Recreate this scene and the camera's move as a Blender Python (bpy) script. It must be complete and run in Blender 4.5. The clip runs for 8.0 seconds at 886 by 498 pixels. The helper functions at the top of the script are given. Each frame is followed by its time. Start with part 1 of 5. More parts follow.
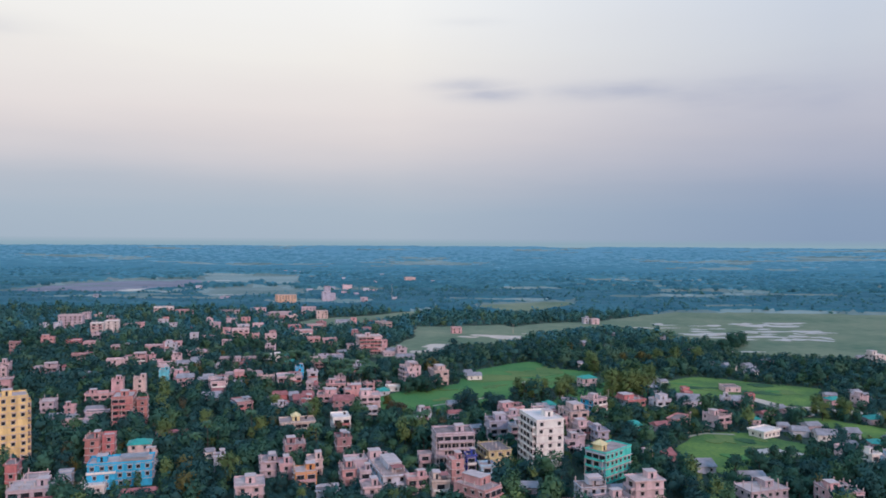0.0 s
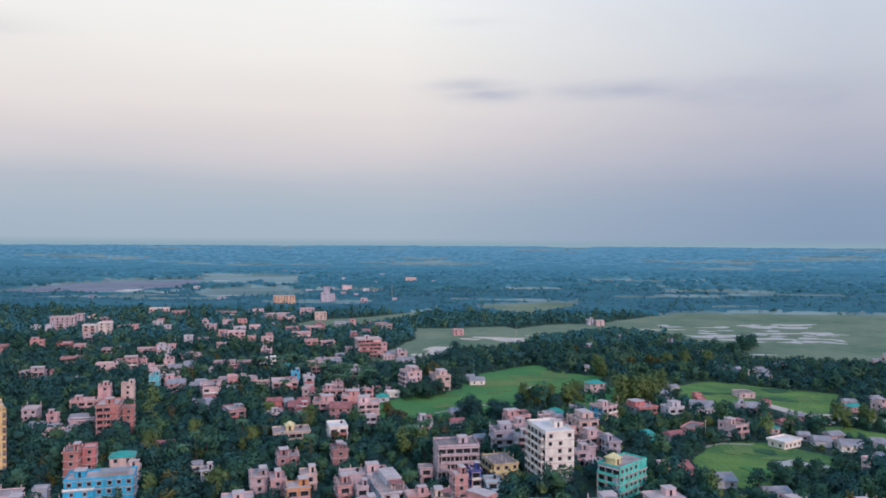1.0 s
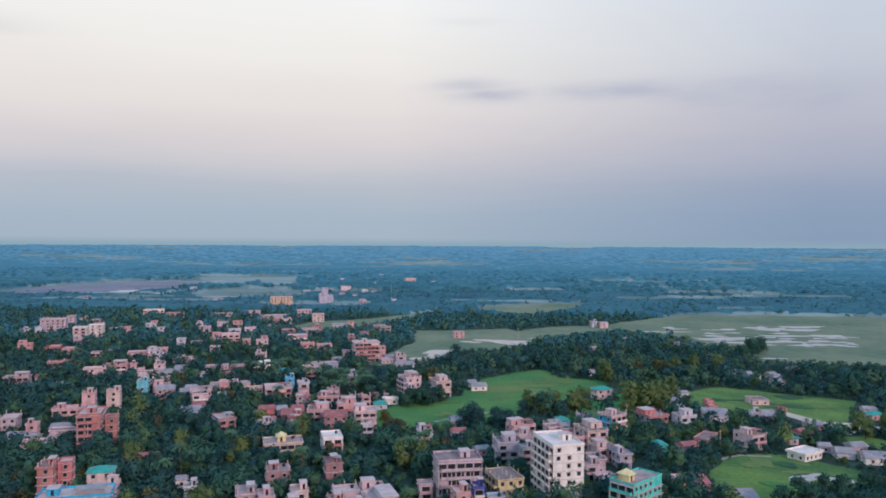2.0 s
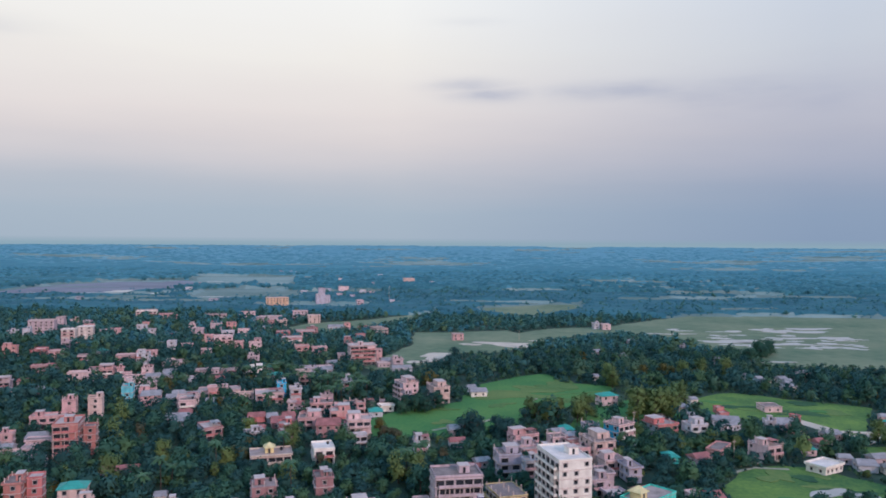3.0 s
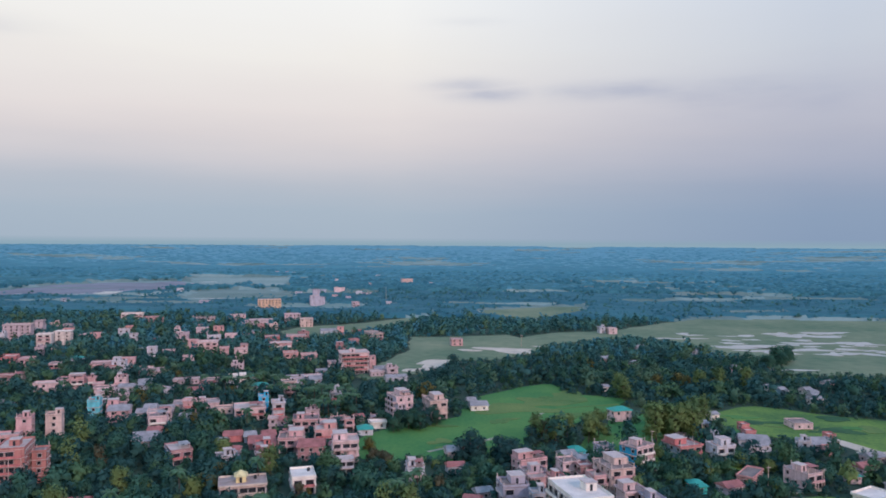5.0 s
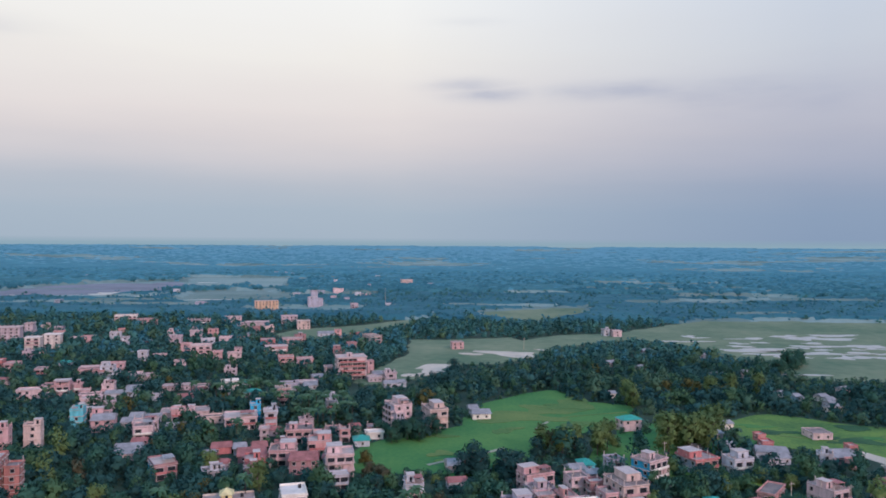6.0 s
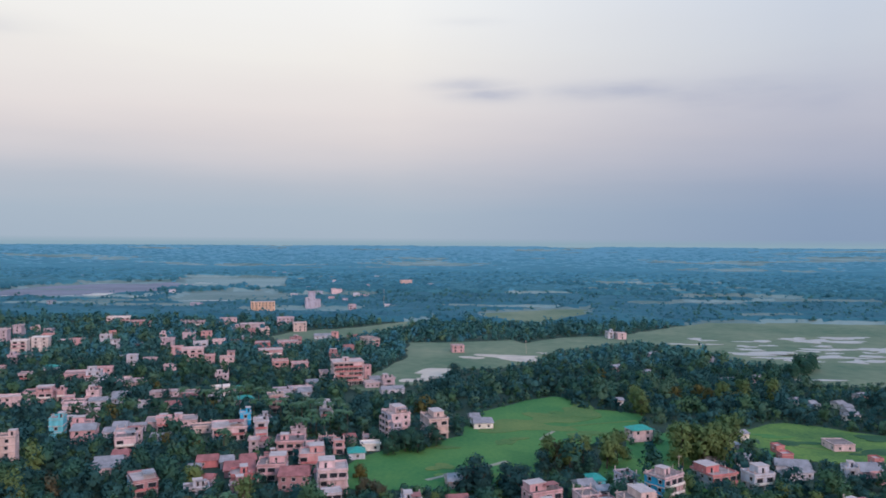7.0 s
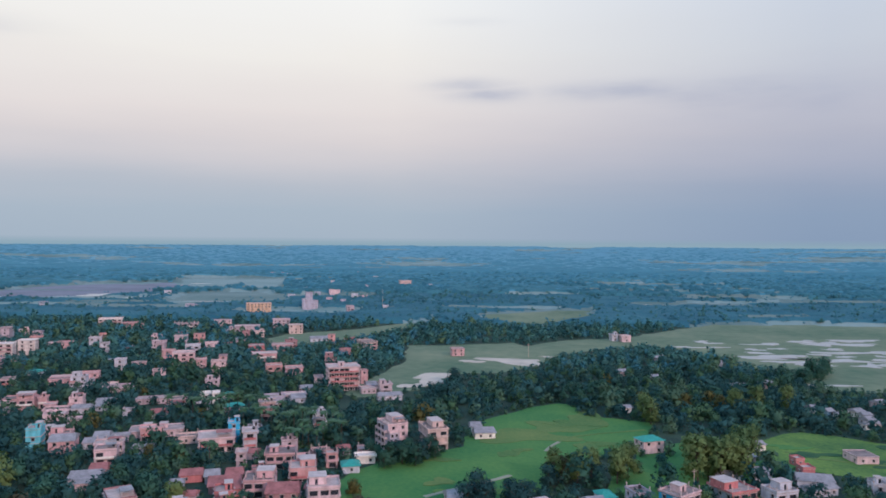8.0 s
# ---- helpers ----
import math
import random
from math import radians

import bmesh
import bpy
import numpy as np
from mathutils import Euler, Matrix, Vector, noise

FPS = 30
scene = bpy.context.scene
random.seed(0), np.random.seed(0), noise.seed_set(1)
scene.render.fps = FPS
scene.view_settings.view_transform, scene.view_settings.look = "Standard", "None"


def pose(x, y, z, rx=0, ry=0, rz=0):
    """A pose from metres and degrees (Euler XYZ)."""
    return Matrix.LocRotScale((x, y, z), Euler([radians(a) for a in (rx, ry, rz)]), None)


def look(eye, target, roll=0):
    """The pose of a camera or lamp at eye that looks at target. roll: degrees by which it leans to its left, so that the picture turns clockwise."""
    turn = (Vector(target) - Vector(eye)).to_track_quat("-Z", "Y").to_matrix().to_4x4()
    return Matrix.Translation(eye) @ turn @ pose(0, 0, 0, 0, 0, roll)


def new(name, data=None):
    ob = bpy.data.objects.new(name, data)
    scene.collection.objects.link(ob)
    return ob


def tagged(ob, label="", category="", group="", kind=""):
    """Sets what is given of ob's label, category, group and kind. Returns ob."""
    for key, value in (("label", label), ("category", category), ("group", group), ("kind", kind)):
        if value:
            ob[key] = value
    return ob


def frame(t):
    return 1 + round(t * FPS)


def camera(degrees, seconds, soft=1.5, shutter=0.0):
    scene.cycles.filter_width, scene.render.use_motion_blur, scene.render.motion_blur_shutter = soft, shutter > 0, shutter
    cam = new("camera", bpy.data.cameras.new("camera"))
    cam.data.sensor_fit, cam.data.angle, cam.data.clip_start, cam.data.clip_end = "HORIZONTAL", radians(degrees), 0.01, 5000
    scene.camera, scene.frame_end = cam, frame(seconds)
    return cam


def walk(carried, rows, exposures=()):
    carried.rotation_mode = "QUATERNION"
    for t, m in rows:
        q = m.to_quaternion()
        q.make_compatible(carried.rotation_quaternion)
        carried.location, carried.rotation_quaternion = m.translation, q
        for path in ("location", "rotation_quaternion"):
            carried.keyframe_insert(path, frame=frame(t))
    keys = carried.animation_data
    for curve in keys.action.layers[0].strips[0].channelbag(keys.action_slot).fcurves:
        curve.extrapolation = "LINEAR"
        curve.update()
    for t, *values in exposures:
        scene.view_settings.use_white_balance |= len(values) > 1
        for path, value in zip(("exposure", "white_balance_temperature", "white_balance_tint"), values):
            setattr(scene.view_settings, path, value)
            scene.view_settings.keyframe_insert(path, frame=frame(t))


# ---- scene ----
cam = camera(61.9, 8.0, soft=1.75)
METRES, EYE, TILT, LEAN, TURN = 153.0, 95.0, 0.0, 0.65, 3.2
ROWS = [
    (0.0, 0.0, 0.0, 0.0, 0.01, -0.5, -0.96),
    (0.5, -0.0021, 0.0618, -0.0003, 0.03, -0.5, -0.95),
    (1.0, -0.0044, 0.1266, -0.0009, 0.06, -0.51, -0.94),
    (1.5, -0.006, 0.1894, -0.0, 0.07, -0.5, -0.93),
    (3.0, -0.0027, 0.3749, -0.0017, 0.0, -0.51, -0.99),
    (3.5, -0.0003, 0.4387, -0.0016, -0.01, -0.51, -0.99),
    (4.0, 0.0026, 0.5019, -0.0013, -0.01, -0.5, -1.0),
    (4.5, 0.0048, 0.5641, -0.0022, -0.04, -0.52, -1.0),
    (6.0, 0.0049, 0.7457, 0.0005, -0.03, -0.51, -0.99),
    (6.5, 0.004, 0.8109, 0.001, -0.03, -0.52, -0.97),
    (7.0, 0.0043, 0.874, 0.0015, -0.05, -0.52, -1.0),
    (7.5, 0.0046, 0.9362, 0.0014, -0.07, -0.53, -1.02),
    (8.0, 0.0052, 0.9996, 0.0018, -0.07, -0.52, -1.02),
]
walk(cam, [(t, pose(0, 0, EYE, TILT, LEAN, TURN) @ pose(METRES * x, METRES * y, METRES * z, 90 + pitch, roll, yaw)) for t, x, y, z, yaw, pitch, roll in ROWS])

# ---- world: evening sky under thin high cloud, a veiled low sun behind and to the right ----
SUN_UP, SUN_ROUND = 24.0, 143.0      # elevation; bearing clockwise from +y
world = bpy.data.worlds.new("evening_sky")
scene.world = world
world.use_nodes = True
wn, wl = world.node_tree.nodes, world.node_tree.links
wn.clear()


def wnode(kind, **values):
    n = wn.new(kind)
    for k, v in values.items():
        n.inputs[k].default_value = v
    return n


def ramp_into(node, stops):
    """Fill a colour ramp with (position, (r, g, b)) stops."""
    els = node.color_ramp.elements
    while len(els) > 1:
        els.remove(els[0])
    els[0].position, els[0].color = stops[0][0], (*stops[0][1], 1)
    for p, c in stops[1:]:
        els.new(p).color = (*c, 1)


sky = wn.new("ShaderNodeTexSky")
sky.sky_type, sky.sun_disc = "NISHITA", False
sky.sun_elevation, sky.sun_rotation = radians(SUN_UP), radians(SUN_ROUND)
sky.dust_density = 3.0
coord = wn.new("ShaderNodeTexCoord")
split = wn.new("ShaderNodeSeparateXYZ")
wl.new(coord.outputs["Generated"], split.inputs[0])
# layers of cloud, by height above the horizon
layer = wn.new("ShaderNodeValToRGB")
ramp_into(layer, [(0.0, (0.385, 0.473, 0.577)), (0.04, (0.411, 0.494, 0.593)), (0.075, (0.489, 0.530, 0.608)), (0.105, (0.614, 0.603, 0.650)),
                  (0.135, (0.718, 0.671, 0.686)), (0.168, (0.801, 0.744, 0.738)), (0.24, (0.894, 0.868, 0.837)), (0.33, (0.936, 0.946, 0.946)),
                  (0.5, (0.550, 0.800, 1.080)), (1.0, (0.260, 0.640, 1.200))])
warp = wn.new("ShaderNodeTexNoise")
stretch = wn.new("ShaderNodeMapping")
stretch.inputs["Scale"].default_value = (2.2, 2.2, 13.0)
wl.new(coord.outputs["Generated"], stretch.inputs["Vector"])
wl.new(stretch.outputs[0], warp.inputs["Vector"])
warp.inputs["Scale"].default_value, warp.inputs["Detail"].default_value = 1.6, 4.0


def wmath(op, a, b=0.0, c=None):
    """A math node on sockets or numbers."""
    n = wn.new("ShaderNodeMath")
    n.operation = op
    for i, x in enumerate((a, b, c)):
        if x is None:
            continue
        if isinstance(x, (int, float)):
            n.inputs[i].default_value = x
        else:
            wl.new(x, n.inputs[i])
    return n.outputs[0]


height = wmath("ADD", split.outputs["Z"], wmath("MULTIPLY", wmath("SUBTRACT", warp.outputs["Fac"], 0.5), 0.035))
wl.new(height, layer.inputs["Fac"])
# thin grey cloud bars low in the west: direction x, height z, half length, half thickness, depth
bars = None
fray = wn.new("ShaderNodeTexNoise")
fray_map = wn.new("ShaderNodeMapping")
fray_map.inputs["Scale"].default_value = (14.0, 14.0, 60.0)
wl.new(coord.outputs["Generated"], fray_map.inputs["Vector"])
wl.new(fray_map.outputs[0], fray.inputs["Vector"])
fray.inputs["Scale"].default_value, fray.inputs["Detail"].default_value = 1.0, 4.0
for cx, cz, lx, lz, amount in ((-0.020, 0.207, 0.045, 0.008, 0.5), (0.005, 0.196, 0.048, 0.009, 0.5), (0.17, 0.197, 0.085, 0.010, 0.42), (0.29, 0.190, 0.10, 0.014, 0.24),
                               (-0.60, 0.245, 0.07, 0.012, 0.26), (-0.02, 0.285, 0.04, 0.005, 0.12), (0.33, 0.175, 0.12, 0.02, 0.16)):
    dx = wmath("DIVIDE", wmath("SUBTRACT", split.outputs["X"], cx), lx)
    dz = wmath("DIVIDE", wmath("SUBTRACT", split.outputs["Z"], cz), lz)
    d2 = wmath("ADD", wmath("MULTIPLY", dx, dx), wmath("MULTIPLY", dz, dz))
    frayed = wmath("ADD", d2, wmath("MULTIPLY", wmath("SUBTRACT", fray.outputs["Fac"], 0.5), 2.4))
    one = wmath("MULTIPLY", wmath("POWER", 2.718, wmath("MULTIPLY", wmath("MAXIMUM", frayed, 0.0), -0.9)), amount)
    bars = one if bars is None else wmath("MAXIMUM", bars, one)
dim = wn.new("ShaderNodeMix")
dim.data_type, dim.blend_type = "RGBA", "MIX"
front = wmath("GREATER_THAN", split.outputs["Y"], 0.0)
wl.new(wmath("MULTIPLY", bars, front), dim.inputs["Factor"])
wl.new(layer.outputs["Color"], dim.inputs["A"])
dim.inputs["B"].default_value = (0.36, 0.41, 0.56, 1)
# greyer and bluer cloud to the east
side = wn.new("ShaderNodeMapRange")
wl.new(split.outputs["X"], side.inputs["Value"])
for k, v in (("From Min", -0.12), ("From Max", 0.40), ("To Min", 0.0), ("To Max", 1.0)):
    side.inputs[k].default_value = v
scaled = wn.new("ShaderNodeMix")
scaled.data_type, scaled.blend_type = "RGBA", "MULTIPLY"
wl.new(side.outputs[0], scaled.inputs["Factor"])
wl.new(dim.outputs["Result"], scaled.inputs["A"])
scaled.inputs["B"].default_value = (0.66, 0.73, 0.86, 1)
cloud_bg = wnode("ShaderNodeBackground", Strength=1.0)
wl.new(scaled.outputs["Result"], cloud_bg.inputs["Color"])
sky_bg = wnode("ShaderNodeBackground", Strength=0.05)
wl.new(sky.outputs[0], sky_bg.inputs["Color"])
both = wn.new("ShaderNodeMixShader")
both.inputs[0].default_value = 0.96
wl.new(sky_bg.outputs[0], both.inputs[1])
wl.new(cloud_bg.outputs[0], both.inputs[2])
wout = wn.new("ShaderNodeOutputWorld")
wl.new(both.outputs[0], wout.inputs["Surface"])

sun = new("sun", bpy.data.lights.new("sun", "SUN"))
sun.data.energy, sun.data.angle, sun.data.color = 1.85, radians(11), (1.0, 0.755, 0.73)
_b, _e = radians(SUN_ROUND), radians(SUN_UP)
sun.matrix_world = look((0, 0, 0), (-math.sin(_b) * math.cos(_e), -math.cos(_b) * math.cos(_e), -math.sin(_e)))
scene.view_settings.exposure = 0.0


# ---- materials ----
def material(name, colour, rough=0.85, vary=0.25, scale=0.4, fine=3.0, bump=0.0, spec=0.3, per_object=0.0, per_island=0.0, metal=0.0, second=None, through_light=0.0):
    """Procedural surface: colour varied by a large and a fine noise; metres in object space."""
    m = bpy.data.materials.new(name)
    m.use_nodes = True
    n, l = m.node_tree.nodes, m.node_tree.links
    bsdf = n["Principled BSDF"]
    bsdf.inputs["Roughness"].default_value = rough
    bsdf.inputs["Specular IOR Level"].default_value = spec
    bsdf.inputs["Metallic"].default_value = metal
    geo = n.new("ShaderNodeNewGeometry")
    big, small = n.new("ShaderNodeTexNoise"), n.new("ShaderNodeTexNoise")
    big.inputs["Scale"].default_value, small.inputs["Scale"].default_value = scale, fine
    big.inputs["Detail"].default_value, small.inputs["Detail"].default_value = 5.0, 3.0
    for x in (big, small):
        l.new(geo.outputs["Position"], x.inputs["Vector"])
    add = n.new("ShaderNodeMath")
    add.operation = "MULTIPLY_ADD"
    l.new(small.outputs["Fac"], add.inputs[0])
    add.inputs[1].default_value = 0.5
    l.new(big.outputs["Fac"], add.inputs[2])
    last = add.outputs[0]
    for amount, node, out in ((per_object, "ShaderNodeObjectInfo", "Random"), (per_island, "ShaderNodeNewGeometry", "Random Per Island")):
        if amount:
            src, more = n.new(node), n.new("ShaderNodeMath")
            more.operation = "MULTIPLY_ADD"
            l.new(src.outputs[out], more.inputs[0])
            more.inputs[1].default_value = amount
            l.new(last, more.inputs[2])
            last = more.outputs[0]
    mid = 0.75 + 0.5 * (per_object + per_island)
    half = 0.3 + 0.5 * (per_object + per_island)
    rng = n.new("ShaderNodeMapRange")
    l.new(last, rng.inputs["Value"])
    rng.inputs["From Min"].default_value, rng.inputs["From Max"].default_value = mid - half, mid + half
    mix = n.new("ShaderNodeMix")
    mix.data_type = "RGBA"
    l.new(rng.outputs[0], mix.inputs["Factor"])
    mix.inputs["A"].default_value = (*[c * (1 - vary) for c in colour], 1)
    mix.inputs["B"].default_value = (*(second or [min(1, c * (1 + vary)) for c in colour]), 1)
    l.new(mix.outputs["Result"], bsdf.inputs["Base Color"])
    if through_light:
        thin, blend = n.new("ShaderNodeBsdfTranslucent"), n.new("ShaderNodeMixShader")
        l.new(mix.outputs["Result"], thin.inputs["Color"])
        blend.inputs[0].default_value = through_light
        l.new(bsdf.outputs[0], blend.inputs[1])
        l.new(thin.outputs[0], blend.inputs[2])
        l.new(blend.outputs[0], n["Material Output"].inputs["Surface"])
    if bump:
        b = n.new("ShaderNodeBump")
        b.inputs["Strength"].default_value, b.inputs["Distance"].default_value = 0.6, bump
        l.new(small.outputs["Fac"], b.inputs["Height"])
        l.new(b.outputs[0], bsdf.inputs["Normal"])
    return m


PAINT = {
    "white": (0.86, 0.75, 0.69), "creamwhite": (0.73, 0.63, 0.59), "greywhite": (0.55, 0.54, 0.60), "pink": (0.70, 0.50, 0.51), "pinkgrey": (0.54, 0.42, 0.46),
    "rose": (0.63, 0.37, 0.38), "salmon": (0.62, 0.32, 0.31), "coral": (0.57, 0.20, 0.20), "peach": (0.70, 0.51, 0.47), "orange": (0.64, 0.29, 0.12),
    "orangecream": (0.70, 0.46, 0.32), "cream": (0.66, 0.54, 0.47), "yellow": (0.74, 0.60, 0.32), "yellowtower": (0.84, 0.58, 0.26), "brick": (0.49, 0.21, 0.19),
    "rust": (0.39, 0.21, 0.22), "lilac": (0.45, 0.41, 0.49), "greyblue": (0.33, 0.37, 0.44), "blue": (0.05, 0.42, 0.66), "deepblue": (0.05, 0.08, 0.36),
    "paleblue": (0.39, 0.54, 0.65), "cyan": (0.15, 0.52, 0.60), "teal": (0.09, 0.62, 0.52),
}
WORDS = {
    "white": "white", "creamwhite": "cream-white", "greywhite": "off-white", "pink": "pale pink", "pinkgrey": "pinkish grey", "rose": "dusty rose", "salmon": "salmon pink",
    "coral": "coral red", "peach": "peach", "orange": "orange", "orangecream": "orange-cream", "cream": "cream", "yellow": "pale yellow", "yellowtower": "warm yellow",
    "brick": "bare red brick", "rust": "rust brown", "lilac": "lilac grey", "greyblue": "blue-grey", "blue": "sky blue", "deepblue": "deep blue", "paleblue": "pale blue",
    "cyan": "bright cyan", "teal": "turquoise",
}


def plaster(name, colour):
    """Painted plaster with rain streaks running down it and patchy fading."""
    m = material(name, colour, 0.9, 0.24, 0.30, 2.2, 0.03)
    n, l = m.node_tree.nodes, m.node_tree.links
    bsdf = n["Principled BSDF"]
    before = bsdf.inputs["Base Color"].links[0].from_socket
    geo, way, streak, rng, mix = (n.new("ShaderNode" + k) for k in ("NewGeometry", "Mapping", "TexNoise", "MapRange", "Mix"))
    way.inputs["Scale"].default_value = (0.6, 0.6, 0.07)
    l.new(geo.outputs["Position"], way.inputs["Vector"])
    l.new(way.outputs[0], streak.inputs["Vector"])
    streak.inputs["Scale"].default_value, streak.inputs["Detail"].default_value = 1.0, 5.0
    l.new(streak.outputs["Fac"], rng.inputs["Value"])
    for k, v in (("From Min", 0.44), ("From Max", 0.72), ("To Min", 0.0), ("To Max", 0.18 if name == "plaster_white" else 0.62)):
        rng.inputs[k].default_value = v
    mix.data_type, mix.blend_type = "RGBA", "MULTIPLY"
    l.new(rng.outputs[0], mix.inputs["Factor"])
    l.new(before, mix.inputs["A"])
    mix.inputs["B"].default_value = (0.55, 0.50, 0.48, 1)
    l.new(mix.outputs["Result"], bsdf.inputs["Base Color"])
    return m


wall_mats = {k: plaster("plaster_" + k, c) for k, c in PAINT.items()}
roof_mats = [material("pale_roof_screed", (0.54, 0.40, 0.36), 0.92, 0.32, 0.25, 1.6, 0.03), material("weathered_roof_concrete", (0.40, 0.29, 0.265), 0.92, 0.38, 0.25, 1.6, 0.03),
             material("stained_dark_roof", (0.26, 0.19, 0.175), 0.92, 0.40, 0.25, 1.6, 0.03)]
white_roof = material("whitewashed_roof", (0.76, 0.63, 0.57), 0.9, 0.2, 0.25, 1.6, 0.03)
slab_mat = material("pale_concrete_edge", (0.56, 0.43, 0.40), 0.9, 0.22, 0.5, 2.5)
tin_mats = {
    "tin": material("weathered_tin", (0.30, 0.265, 0.27), 0.65, 0.38, 0.3, 1.5, spec=0.4),
    "rusttin": material("rusty_tin", (0.36, 0.13, 0.12), 0.7, 0.40, 0.3, 1.5),
    "greentin": material("green_painted_tin", (0.04, 0.31, 0.25), 0.55, 0.25, 0.3, 1.5),
}
glass_mat = material("dark_window_glass", (0.03, 0.035, 0.045), 0.25, 0.4, 0.6, 2.0, spec=0.5, per_object=0.5)
frame_mat = material("window_surround", (0.40, 0.36, 0.36), 0.8, 0.2)
tank_mat = material("black_tank_plastic", (0.03, 0.03, 0.035), 0.5, 0.2)
ground_mat = material("town_earth_and_undergrowth", (0.018, 0.046, 0.036), 0.9, 0.4, 0.05, 0.6, second=(0.052, 0.092, 0.056))
grass_mat = material("lush_grass", (0.022, 0.195, 0.058), 0.9, 0.3, 0.02, 0.5, second=(0.120, 0.240, 0.056))
meadow_mat = material("bright_meadow", (0.022, 0.135, 0.050), 0.9, 0.35, 0.032, 0.5, second=(0.205, 0.300, 0.055))
paddy_mat = material("dull_wet_paddy", (0.085, 0.18, 0.095), 0.8, 0.3, 0.012, 0.10, second=(0.25, 0.255, 0.15))
# far open land: haze put into the colours, greyer and bluer
plain_mat = material("hazy_flood_plain", (0.13, 0.23, 0.21), 0.8, 0.3, 0.006, 0.06, second=(0.23, 0.28, 0.25))
pale_plain_mat = material("hazy_green_plain", (0.18, 0.30, 0.28), 0.8, 0.25, 0.006, 0.06, second=(0.29, 0.35, 0.32))
soil_mat = material("hazy_ploughed_soil", (0.21, 0.20, 0.235), 0.9, 0.25, 0.01, 0.1)
mud_mat = material("pale_dry_mud", (0.58, 0.46, 0.37), 0.9, 0.22, 0.06, 0.8)
# muddy base colour, paled by the pinkish sky's reflection painted into it
water_mat = material("still_flood_water", (0.44, 0.385, 0.35), 0.35, 0.2, 0.05, 0.4, spec=0.5)
worn_mat = material("worn_brown_turf", (0.060, 0.180, 0.050), 0.95, 0.2, 0.03, 0.5, second=(0.185, 0.220, 0.065))
rough_mat = material("rough_dark_grass", (0.018, 0.085, 0.045), 0.95, 0.3, 0.08, 0.6, second=(0.06, 0.14, 0.05))
path_mat = material("pale_trodden_path", (0.30, 0.28, 0.21), 0.95, 0.2, 0.2, 1.0)
bark_mat = material("bark", (0.09, 0.07, 0.06), 0.95, 0.35, 0.8, 4.0)


def leaves(name, dark, light, rough=0.8, spec=0.15, fine=0.9, relief=0.5, coarse=0.10):
    """Foliage: leaf clusters and gaps at two scales, a tone of its own for each tree, and some light through the leaves."""
    m = bpy.data.materials.new(name)
    m.use_nodes = True
    n, l = m.node_tree.nodes, m.node_tree.links
    bsdf = n["Principled BSDF"]
    bsdf.inputs["Roughness"].default_value, bsdf.inputs["Specular IOR Level"].default_value = rough, spec
    geo, info = n.new("ShaderNodeNewGeometry"), n.new("ShaderNodeObjectInfo")
    parts = []
    for scale, detail, weight in ((fine, 4.0, 0.32), (fine * 2.6, 3.0, 0.14), (coarse, 2.0, 0.80)):
        t = n.new("ShaderNodeTexNoise")
        t.inputs["Scale"].default_value, t.inputs["Detail"].default_value = scale, detail
        l.new(geo.outputs["Position"], t.inputs["Vector"])
        parts.append((t.outputs["Fac"], weight))
    parts += [(geo.outputs["Random Per Island"], 0.09), (info.outputs["Random"], 0.25)]
    total = None
    for out, weight in parts:
        k = n.new("ShaderNodeMath")
        k.operation = "MULTIPLY_ADD"
        l.new(out, k.inputs[0])
        k.inputs[1].default_value = weight
        if total is None:
            k.inputs[2].default_value = 0.0
        else:
            l.new(total, k.inputs[2])
        total = k.outputs[0]
    middle = 0.5 * sum(w for _, w in parts)
    rng = n.new("ShaderNodeMapRange")
    l.new(total, rng.inputs["Value"])
    rng.inputs["From Min"].default_value, rng.inputs["From Max"].default_value = middle - 0.42, middle + 0.44
    mix = n.new("ShaderNodeMix")
    mix.data_type = "RGBA"
    l.new(rng.outputs[0], mix.inputs["Factor"])
    mix.inputs["A"].default_value, mix.inputs["B"].default_value = (*dark, 1), (*light, 1)
    l.new(mix.outputs["Result"], bsdf.inputs["Base Color"])
    b = n.new("ShaderNodeBump")
    b.inputs["Strength"].default_value, b.inputs["Distance"].default_value = 0.5, relief * 0.7
    l.new(parts[0][0], b.inputs["Height"])
    l.new(b.outputs[0], bsdf.inputs["Normal"])
    thin, blend = n.new("ShaderNodeBsdfTranslucent"), n.new("ShaderNodeMixShader")
    l.new(mix.outputs["Result"], thin.inputs["Color"])
    blend.inputs[0].default_value = 0.25
    l.new(bsdf.outputs[0], blend.inputs[1])
    l.new(thin.outputs[0], blend.inputs[2])
    l.new(blend.outputs[0], n["Material Output"].inputs["Surface"])
    return m


leaf_mats = [
    leaves("leaves_deep_green", (0.014, 0.054, 0.060), (0.062, 0.160, 0.136)),
    leaves("leaves_mid_green", (0.018, 0.067, 0.061), (0.084, 0.200, 0.127)),
    leaves("leaves_olive", (0.075, 0.140, 0.058), (0.260, 0.325, 0.115)),
    leaves("leaves_blackish_green", (0.014, 0.052, 0.058), (0.060, 0.148, 0.130)),
    leaves("leaves_yellowing", (0.070, 0.078, 0.030), (0.250, 0.205, 0.070)),
    leaves("leaves_russet", (0.060, 0.064, 0.040), (0.175, 0.150, 0.088)),
    leaves("leaves_grey_olive", (0.036, 0.100, 0.062), (0.135, 0.250, 0.120)),
]
palm_mat = material("palm_fronds", (0.035, 0.100, 0.052), 0.5, 0.4, 0.2, 1.0, per_island=0.5, second=(0.090, 0.185, 0.085), spec=0.2)
